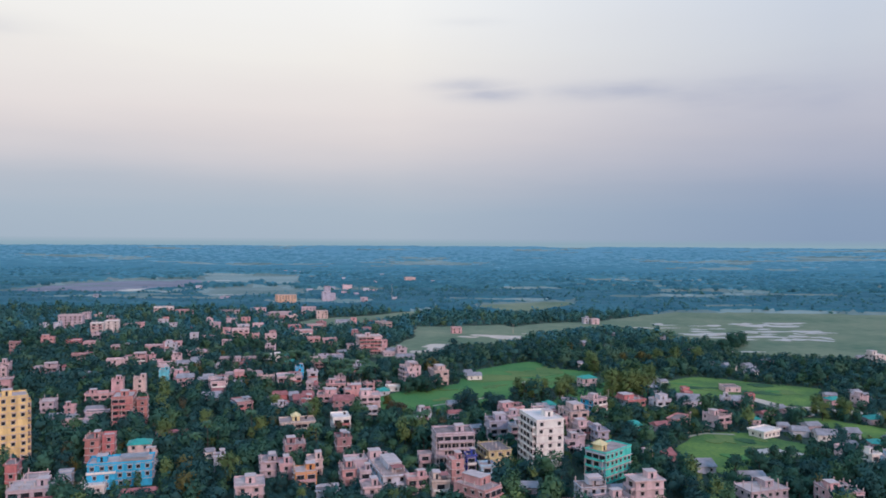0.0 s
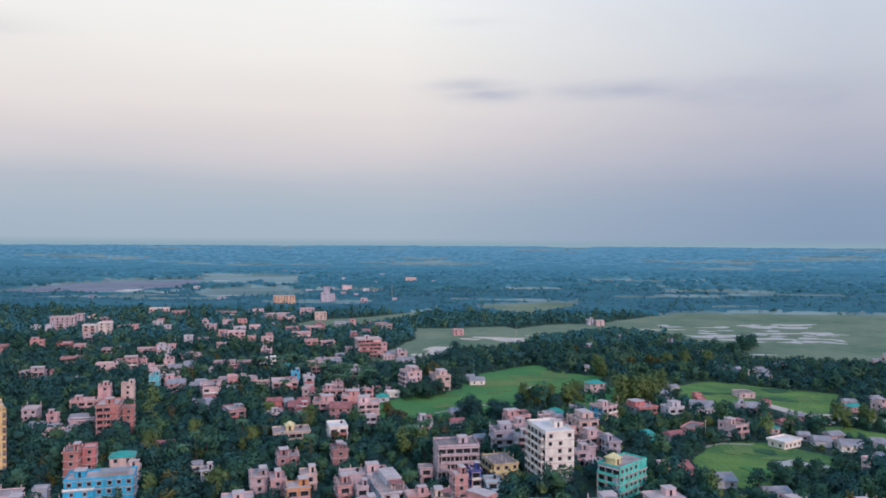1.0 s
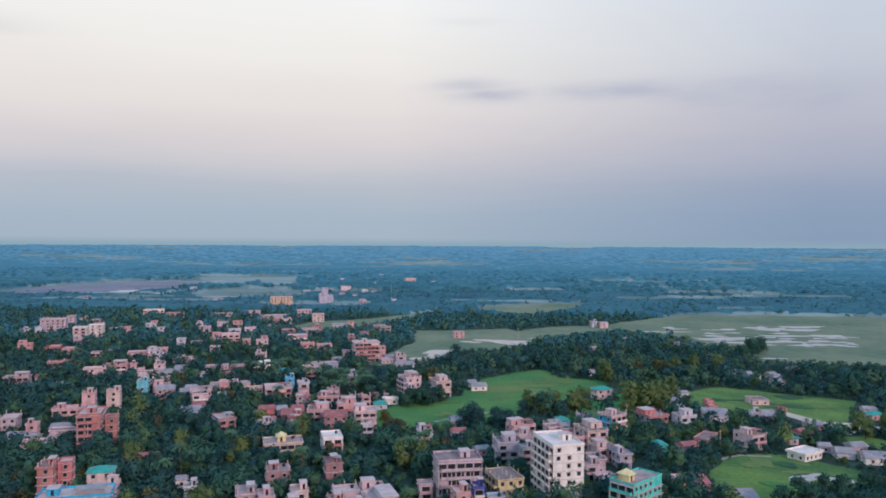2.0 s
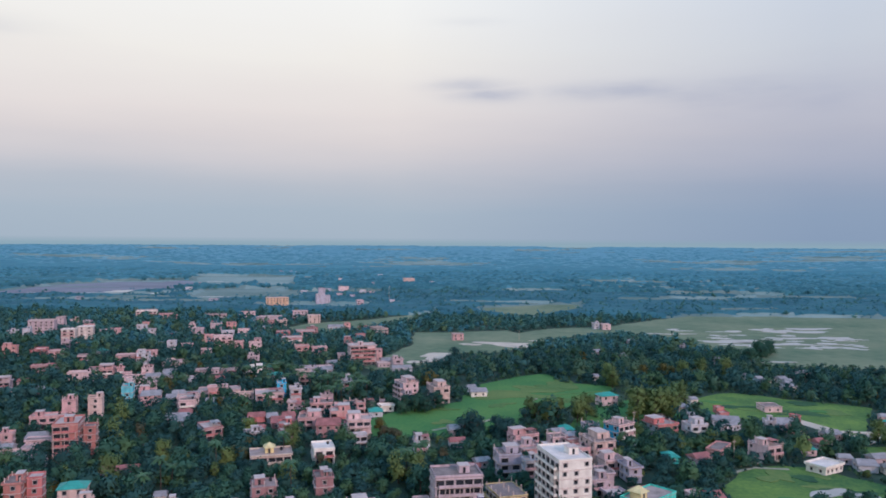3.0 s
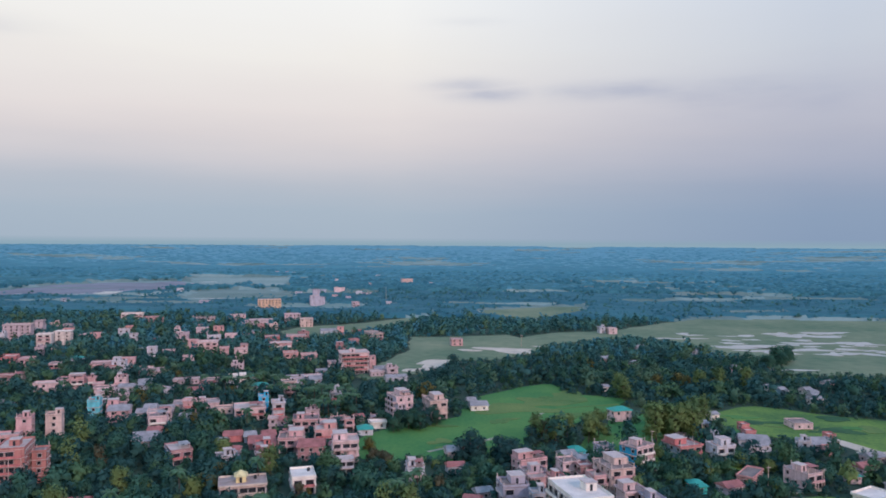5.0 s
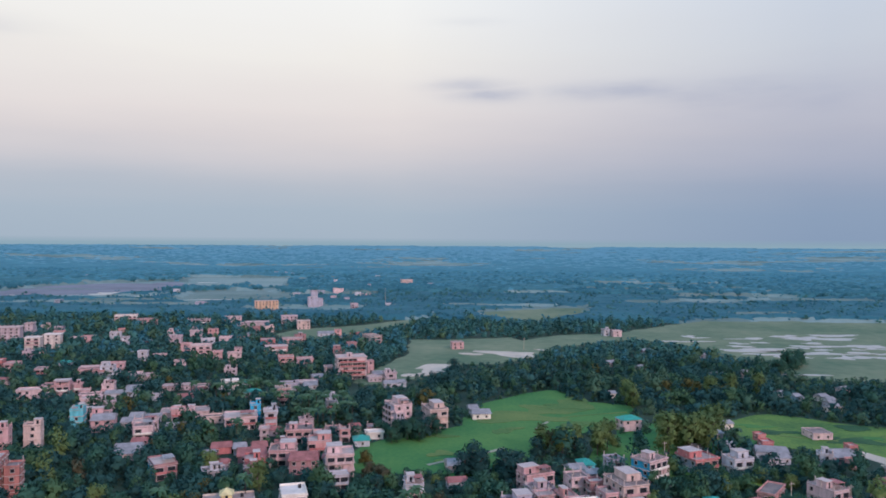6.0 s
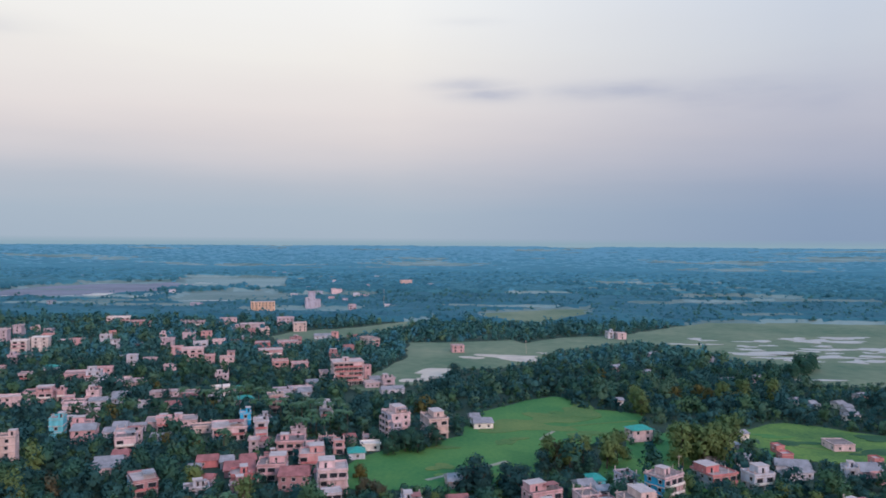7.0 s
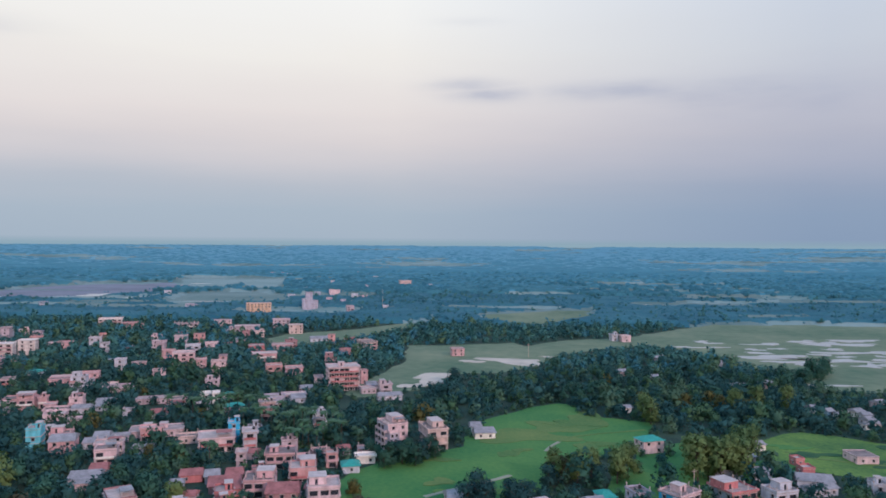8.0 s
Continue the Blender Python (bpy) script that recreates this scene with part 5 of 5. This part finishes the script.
plant('broad', 112.7, 307.2, 12.0)
plant('broad', 101.1, 302.7, 12.0)
plant('tall_olive', 183.4, 417.6, 13.0)
plant('tall_olive', 196.3, 416.0, 13.0)
plant('tall_olive', 196.2, 409.5, 13.0)
plant('tall_olive', 182.4, 408.4, 13.0)
plant('yellowing', -105.7, 364.8, 9.0)
plant('yellowing', -110.0, 368.2, 9.0)
plant('yellowing', -164.6, 318.6, 8.0)
plant('yellowing', -162.5, 320.5, 8.0)
plant('yellowing', -152.5, 467.0, 8.0)
plant('yellowing', -211.6, 587.4, 8.0)
plant('yellowing', -55.8, 426.5, 8.0)
plant('russet', -46.3, 402.7, 10.0)
plant('russet', -50.6, 405.1, 10.0)
plant('russet', -43.2, 398.3, 10.0)
plant('dark', -26.2, 648.4, 14.0)
plant('dark', -281.7, 589.6, 14.0)
plant('dark', -165.9, 547.3, 14.0)
palm(-131.3, 537.3, 1.19, 80)
palm(-125.2, 529.3, 0.95, 117)
palm(-125.0, 546.7, 0.98, 154)
palm(-112.1, 521.0, 1.01, 191)
palm(-111.9, 532.7, 1.04, 228)
palm(-100.2, 511.0, 1.07, 265)
palm(-97.4, 516.6, 1.10, 302)
palm(-91.3, 506.4, 1.13, 339)
palm(-141.5, 549.3, 1.16, 16)
palm(-143.0, 540.1, 1.19, 53)
palm(-152.4, 555.1, 0.95, 90)
palm(-92.8, 522.6, 0.98, 127)
palm(-85.0, 512.2, 1.01, 164)
palm(-82.7, 521.1, 1.04, 201)
palm(-77.1, 507.5, 1.07, 238)
palm(-150.6, 535.7, 1.10, 275)
palm(-109.8, 504.9, 1.13, 312)
palm(-102.2, 502.4, 1.16, 349)
palm(-116.8, 509.6, 1.19, 26)
palm(-128.6, 519.7, 0.95, 63)
palm(-94.3, 480.1, 0.98, 100)
palm(-89.4, 477.0, 1.01, 137)
palm(-86.1, 482.6, 1.04, 174)
palm(-80.5, 487.6, 1.07, 211)
palm(-77.3, 492.5, 1.10, 248)
palm(-72.6, 490.1, 1.13, 285)
palm(-119.3, 448.9, 1.16, 322)
palm(-90.0, 486.8, 1.19, 359)
palm(-82.0, 480.2, 0.95, 36)
palm(-160.4, 541.2, 0.98, 73)
palm(-169.0, 547.0, 1.01, 110)
palm(-176.4, 542.5, 1.04, 147)
palm(-126.1, 331.6, 1.07, 184)
palm(-112.5, 353.4, 1.10, 221)
palm(-36.7, 344.4, 1.13, 258)
palm(-33.8, 347.1, 1.16, 295)
palm(-158.7, 529.8, 1.19, 332)
palm(-151.9, 549.2, 0.95, 9)
palm(-119.7, 326.4, 0.98, 46)
palm(-124.8, 313.0, 1.01, 83)
palm(-27.9, 362.9, 1.04, 120)
palm(-30.3, 357.4, 1.07, 157)
palm(-75.3, 329.7, 1.10, 194)
palm(-88.8, 369.3, 1.13, 231)
# where trees may stand: clear of houses, low in front of them, clear of fields
CELL = 2.0
NX, NY, X0, Y0 = 900, 950, -900.0, 120.0
limit = np.full((NX, NY), 99.0)
gx, gy = np.meshgrid(X0 + CELL * (np.arange(NX) + 0.5), Y0 + CELL * (np.arange(NY) + 0.5), indexing="ij")
for fx, fy, rot, w, d, h in FOOT:
    i0, i1 = max(0, int((fx - 70 - X0) / CELL)), min(NX, int((fx + 70 - X0) / CELL))
    j0, j1 = max(0, int((fy - 70 - Y0) / CELL)), min(NY, int((fy + 60 - Y0) / CELL))
    if i1 <= i0 or j1 <= j0:
        continue
    a = radians(rot)
    lx = (gx[i0:i1, j0:j1] - fx) * math.cos(a) + (gy[i0:i1, j0:j1] - fy) * math.sin(a)
    ly = -(gx[i0:i1, j0:j1] - fx) * math.sin(a) + (gy[i0:i1, j0:j1] - fy) * math.cos(a)
    part_of = limit[i0:i1, j0:j1]
    part_of[(lx > -1.4) & (lx < w + 1.4) & (ly > -1.6) & (ly < d + 1.4)] = 0
    if h < 0:
        continue
    low = (lx > -3) & (lx < w + 3) & (ly <= -1.6) & (ly > -17)
    part_of[low] = np.minimum(part_of[low], (0.80 if h < 10 else 0.58) * h - ly[low] * 0.24)
for corners in FIELDS:
    cx, cy = [p[0] for p in corners], [p[1] for p in corners]
    i0, i1 = max(0, int((min(cx) - X0) / CELL)), min(NX, int((max(cx) - X0) / CELL) + 1)
    j0, j1 = max(0, int((min(cy) - Y0) / CELL)), min(NY, int((max(cy) - Y0) / CELL) + 1)
    for i in range(i0, i1):
        for j in range(j0, j1):
            if inside(corners, gx[i, j], gy[i, j]):
                limit[i, j] = 0
# low growth on the near side of the farther fields, which lie open to view
open_land = np.zeros((NX, NY), dtype=bool)
for corners in FIELDS:
    cy = [p[1] for p in corners]
    if min(cy) < 560:
        continue
    cx = [p[0] for p in corners]
    for i in range(max(0, int((min(cx) - X0) / CELL)), min(NX, int((max(cx) - X0) / CELL) + 1)):
        for j in range(max(0, int((min(cy) - Y0) / CELL)), min(NY, int((max(cy) - Y0) / CELL) + 1)):
            if limit[i, j] == 0 and inside(corners, gx[i, j], gy[i, j]):
                open_land[i, j] = True
for k in range(1, 34):
    near = np.zeros_like(open_land)
    near[:, :-k] = open_land[:, k:]
    limit[near] = np.minimum(limit[near], 3.6 + 0.085 * k * CELL)
closer = np.zeros((NX, NY), dtype=bool)
for corners in FIELDS[:4]:
    cx, cy = [p[0] for p in corners], [p[1] for p in corners]
    for i in range(int((min(cx) - X0) / CELL), int((max(cx) - X0) / CELL) + 1):
        for j in range(int((min(cy) - Y0) / CELL), int((max(cy) - Y0) / CELL) + 1):
            closer[i, j] |= inside(corners, gx[i, j], gy[i, j])
for k in range(1, 13):
    near = np.zeros_like(closer)
    near[:, :-k] = closer[:, k:]
    limit[near] = np.minimum(limit[near], 3.5 + 0.17 * k * CELL)


def room_at(x, y):
    i, j = int((x - X0) / CELL), int((y - Y0) / CELL)
    return limit[i, j] if 0 <= i < NX and 0 <= j < NY else 99.0


def in_view_wedge(x, y, margin=25):
    """The stretch of land ahead, a little wider than the lens."""
    return abs(x + 0.056 * y) < 0.62 * y + margin


rt = random.Random(11)
singles = 0


def thickness(x, y):
    """How densely trees stand: houses' gardens are patchier, the wood belt on the east is closed."""
    n = noise.noise(Vector((x * 0.011, y * 0.011, 3.1)))
    wood = 1.0 if (x > -10 and 490 < y < 770) else 0.0
    if 15 < x < 110 and 425 < y < 545:
        return 0.28 + 0.3 * n
    return 0.95 + 0.34 * n + wood


lumps = {0: [], 1: []}
edge_dice = random.Random(19)
for corners in FIELDS[:4]:
    for (x0, y0), (x1, y1) in zip(corners, corners[1:] + corners[:1]):
        run = math.hypot(x1 - x0, y1 - y0)
        nx_, ny_ = (y1 - y0) / run, -(x1 - x0) / run
        if inside(corners, (x0 + x1) / 2 + nx_, (y0 + y1) / 2 + ny_):
            nx_, ny_ = -nx_, -ny_
        for i in range(int(run / 2.6)):
            k, out = edge_dice.random(), edge_dice.uniform(-1.5, 8.0)
            bx, by = x0 + (x1 - x0) * k + nx_ * out, y0 + (y1 - y0) * k + ny_ * out
            if any(inside(c, bx, by) for c in FIELDS[:4]) and out > 1.0:
                continue
            if room_at(bx, by) > 1.0 or out < 1.0:
                lumps[1].append((edge_dice.choice((0, 2, 5, 1)), bx, by, edge_dice.uniform(0.16, 0.32) + 0.02 * max(0, out), edge_dice.uniform(0, 6.28)))
spacing = 5.7
y = 215.0
while y < 1000:
    step = spacing + (y - 200) * 0.005
    x = -0.68 * y - 16
    while x < 0.57 * y + 16:
        tx, ty = x + rt.uniform(-0.5, 0.5) * step, y + rt.uniform(-0.5, 0.5) * step
        x += step
        if rt.random() > thickness(tx, ty):
            continue
        room = room_at(tx, ty) * (rt.uniform(0.75, 1.35) if ty > 430 else rt.uniform(0.9, 1.45))
        k = rt.random()
        sort = 0 if k < 0.26 else 1 if k < 0.48 else 2 if k < 0.62 else 3 if k < 0.78 else 5 if k < 0.90 else 4 if k < 0.98 else 6 if k < 0.991 else 7
        scale = 0.58 + 0.72 * rt.random() ** 1.4
        if rt.random() < 0.07:
            scale = rt.uniform(1.3, 1.62)
        hh = SORTS[sort][1] * scale
        if room < 1.4:
            continue
        if hh > room:
            scale *= room / hh
            if scale < 0.2:
                continue
        # a crown must not push into a house
        reach = SORTS[sort][2] * scale * 0.8
        if min(room_at(tx + reach, ty), room_at(tx - reach, ty), room_at(tx, ty + reach), room_at(tx, ty - reach)) < 0.1:
            scale *= 0.6
        turn = rt.uniform(0, 360)
        if ty < 420 and singles < 215 and in_view_wedge(tx, ty, 0) and rt.random() < 0.12:
            tree(sort, tx, ty, scale, turn)
            singles += 1
        else:
            lumps[0 if ty < 430 else 1].append((sort, tx, ty, scale, turn))
    y += step * 0.9


def woods(name, entries, clumps, level, tufts, tuft, label, mats, which, flat=1.0, up=0.15):
    """Many trees as one body of leaves. which: for each form, the materials' places in mats, of which each tree takes one."""
    pick = random.Random(len(entries))
    forms = []
    for i, (hh, sp, base, lobes, lm, tall, words) in enumerate(FORMS):
        forms.append([crown_shape(clumps, level, hh, sp, base * 0.5, max(1, min(lobes, clumps + 2)), 300 + 10 * i + k, tall, tufts, tuft, up) for k in range(5)])
    vs, fs, ns, ix, k = [], [], [], [], 0
    for n, (sort, x, y, s, turn) in enumerate(entries):
        c, q = math.cos(turn), math.sin(turn)
        turn_by = np.array([[c, q, 0], [-q, c, 0], [0, 0, 1]])
        p, f, sh = forms[sort][n % 5]
        vs.append(p @ turn_by * np.array([s, s, s * flat]) + np.array([x, y, 0]))
        ns.append(sh @ turn_by)
        fs.append(f + k)
        k += len(p)
        ix.append(np.full(len(f), pick.choice(which[sort])))
    me = leaf_mesh(name, np.concatenate(vs), np.concatenate(fs), np.concatenate(ns), mats, np.concatenate(ix))
    return tagged(put(name, me), label, "woods", kind="stuff")


woods("garden_trees", lumps[0], 5, 1, 440, 0.46, "close dark green garden trees between the houses", leaf_mats, ((0, 0, 1), (1, 1, 0, 6), (1, 6, 0), (3, 0), (6, 2, 1, 1), (6, 1), (4, 6, 6), (5,)))
woods("town_trees", [e for e in lumps[1] if e[2] < 690], 3, 1, 170, 0.60, "dense green and haze-tinted blue-green trees between more distant houses", [wood_mats[1], leaf_mats[0], wood_mats[4], leaf_mats[1], leaf_mats[4], leaf_mats[6]], ((1, 0, 0), (0, 5, 3), (0, 2, 5), (1, 1, 0), (2, 3), (2, 5), (4, 2), (1,)), up=0.25)
woods("outskirt_trees", [e for e in lumps[1] if e[2] >= 690], 3, 1, 66, 0.92, "haze-tinted blue-green trees at the edge of the town", wood_mats[:5], ((0, 1), (0, 3), (3, 0), (1,), (4, 0), (0, 4), (4,), (1,)), up=0.4)

# woods beyond the town: low crowns
far = []
y = 1000.0
while y < 1500:
    step = 10.0 + (y - 1000) * 0.0066
    x = -0.70 * y - 20
    while x < 0.60 * y + 20:
        tx, ty = x + rt.uniform(-0.5, 0.5) * step, y + rt.uniform(-0.5, 0.5) * step
        x += step
        if rt.random() < 0.82 + 0.6 * noise.noise(Vector((tx * 0.004, ty * 0.0025, 7))) and room_at(tx, ty) > 6:
            far.append((rt.randrange(8), tx, ty, rt.uniform(0.75, 1.25) * step / 8.2, rt.uniform(0, 6.28)))
    y += step * 0.9
far = [(s, x, yy, min(k, 2.1), a) for s, x, yy, k, a in far]
woods("middle_woods", [e for e in far if e[2] < 1500], 3, 1, 0, 1.3, "haze-tinted slate-green woods beyond the town", [wood_mats[3], wood_mats[0]], ((0,), (0,), (0,), (1,), (0,), (0,), (0, 1), (0,)), 0.85, 0.9)


def canopy(name, y_near, y_far, cell, top, label, mats, open_at):
    """The closed canopy of the far woods: an uneven sheet over the land, low and pale where fields and water lie open.
    mats: nearer woods, farther woods, open land (three)."""
    nx, ny = int(1.42 * y_far / cell), int((y_far - y_near) / cell)
    xs, ys = -0.76 * y_far + cell * np.arange(nx + 1), y_near + cell * np.arange(ny + 1)
    wild = np.random.default_rng(int(y_near))
    open_here = np.zeros((ny + 1, nx + 1))
    lift = np.zeros((ny + 1, nx + 1))
    for j, yy in enumerate(ys):
        for i, x in enumerate(xs):
            n = noise.noise(Vector((x * 0.0016, yy * 0.0042, 5.3))) + 0.5 * noise.noise(Vector((x * 0.006, yy * 0.014, 2.1)))
            open_here[j, i] = 1.0 if n > open_at or room_at(x, yy) < 5 else 0.0
            lift[j, i] = 0.8 + 0.30 * noise.noise(Vector((x * 0.03, yy * 0.03, 1.7))) + 0.25 * noise.noise(Vector((x * 0.008, yy * 0.012, 4.4)))
    soft = open_here.copy()
    for dj, di in ((1, 0), (-1, 0), (0, 1), (0, -1)):
        soft += np.roll(open_here, (dj, di), (0, 1))
    gxx, gyy = np.meshgrid(xs, ys)
    r = np.hypot(gxx, gyy)
    land = np.where(r < 3000, 0.0, 70.0 * (np.maximum(r - 3000, 0) / 1900.0) ** 1.6)
    z = land + np.where(soft > 0, 0.6 if y_near > 2000 else 0.05, 1.0) + np.maximum(0, 1 - soft / 4) * top * (lift + wild.uniform(-0.13, 0.15, lift.shape))
    z[0] = land[0] + 0.03
    v = np.stack([gxx + wild.uniform(-0.32, 0.32, z.shape) * cell, gyy + wild.uniform(-0.32, 0.32, z.shape) * cell, z], 2).reshape(-1, 3)
    a = (np.arange(ny)[:, None] * (nx + 1) + np.arange(nx)[None]).ravel()
    quads = np.stack([a, a + 1, a + nx + 2, a + nx + 1], 1)
    # with distance more cells take the hazier woods colour
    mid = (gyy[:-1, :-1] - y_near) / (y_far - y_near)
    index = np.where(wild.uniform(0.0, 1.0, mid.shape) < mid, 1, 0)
    bare = (open_here[:-1, :-1] + open_here[1:, 1:]) > 0
    patch = np.floor(gxx[:-1, :-1] / 160).astype(int) * 7 + np.floor(gyy[:-1, :-1] / 110).astype(int) * 13
    index = np.where(bare, 2 + patch % 3, index)
    keep = (np.hypot(gxx, gyy)[:-1, :-1] < 4790).ravel()
    me = soup_mesh(name, v, quads[keep], mats, index.ravel()[keep])
    me.polygons.foreach_set("use_smooth", np.ones(len(me.polygons), dtype=bool))
    tagged(put(name, me), label, "woods", kind="stuff")


canopy("woods_canopy", 1010.0, 1450.0, 9.0, 5.6, "closed haze-tinted canopy of the woods beyond the town", [wood_mats[3], wood_mats[3], plain_mat, plain_mat, pale_plain_mat], 0.75)
canopy("far_canopy", 1450.0, 2500.0, 10.0, 9.5, "closed haze-blue canopy of the distant woods", [wood_mats[3], wood_mats[2], plain_mat, pale_plain_mat, plain_mat], 0.52)
canopy("farthest_canopy", 2500.0, 4800.0, 20.0, 8.0, "haze-pale line upon line of woods towards the horizon", [wood_mats[2], wood_mats[5], pale_plain_mat, pale_plain_mat, plain_mat], 0.46)

def distant_crowns(y_near, y_far, step):
    """Rounded crowns standing out of the far canopy, each a low lump of leaves."""
    wild = np.random.default_rng(77)
    ball, tri = BALLS[1]
    spots = []
    y = y_near
    while y < y_far:
        x = -0.72 * y
        while x < 0.62 * y:
            tx, ty = x + wild.uniform(-0.6, 0.6) * step, y + wild.uniform(-0.5, 0.5) * step
            x += step
            if room_at(tx, ty) > 5 and noise.noise(Vector((tx * 0.0016, ty * 0.0042, 5.3))) < 0.4 and noise.noise(Vector((tx * 0.006, ty * 0.004, 8.0))) > -0.25:
                spots.append((tx, ty, wild.uniform(4.5, 8.5)))
        y += step * 1.25
        step *= 1.02
    spots = np.array(spots)
    n = len(spots)
    ragged = 1 + wild.uniform(-0.25, 0.25, (n, len(ball)))
    v = ball[None] * (spots[:, 2:3] * ragged)[:, :, None] * np.array([1, 1, 0.75])
    v[:, :, :2] += spots[:, None, :2]
    v[:, :, 2] += 7.0
    f = (tri[None] + (np.arange(n) * len(ball))[:, None, None]).reshape(-1, 3)
    nn = np.tile(ball * 0.45 + np.array([0, 0, 0.75]), (n, 1))
    nn /= np.linalg.norm(nn, axis=1)[:, None]
    # crowns farther off take the hazier colour more often
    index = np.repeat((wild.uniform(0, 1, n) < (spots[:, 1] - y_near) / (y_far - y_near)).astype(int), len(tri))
    tagged(put("distant_woods", leaf_mesh("distant_woods", v.reshape(-1, 3), f, nn, [wood_mats[3], wood_mats[2]], index)), "haze-blue crowns of the distant woods", "woods", kind="stuff")


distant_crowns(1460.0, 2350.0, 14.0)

# the hazy edge of the plain: an added glowing haze band, fading upwards
haze_mat = bpy.data.materials.new("distant_haze")
haze_mat.use_nodes = True
hn, hl = haze_mat.node_tree.nodes, haze_mat.node_tree.links
hn.clear()
hg, hs = hn.new("ShaderNodeNewGeometry"), hn.new("ShaderNodeSeparateXYZ")
hl.new(hg.outputs["Position"], hs.inputs[0])
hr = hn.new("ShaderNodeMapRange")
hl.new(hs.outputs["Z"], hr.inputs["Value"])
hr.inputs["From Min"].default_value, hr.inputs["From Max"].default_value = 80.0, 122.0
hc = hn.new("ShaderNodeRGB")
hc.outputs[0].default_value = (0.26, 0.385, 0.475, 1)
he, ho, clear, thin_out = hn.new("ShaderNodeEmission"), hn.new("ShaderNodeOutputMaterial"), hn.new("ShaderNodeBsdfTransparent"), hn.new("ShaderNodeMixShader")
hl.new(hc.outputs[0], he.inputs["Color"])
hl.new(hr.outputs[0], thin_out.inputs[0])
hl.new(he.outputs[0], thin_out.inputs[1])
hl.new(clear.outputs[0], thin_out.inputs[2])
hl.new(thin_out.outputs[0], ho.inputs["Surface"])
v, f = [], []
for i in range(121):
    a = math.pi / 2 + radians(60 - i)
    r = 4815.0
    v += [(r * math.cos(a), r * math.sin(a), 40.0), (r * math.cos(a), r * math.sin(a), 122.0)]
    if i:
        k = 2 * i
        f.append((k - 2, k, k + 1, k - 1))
tagged(put("backdrop", raw_mesh("backdrop", v, f, haze_mat)), "glowing band of blue haze above the horizon", "backdrop", kind="structure")
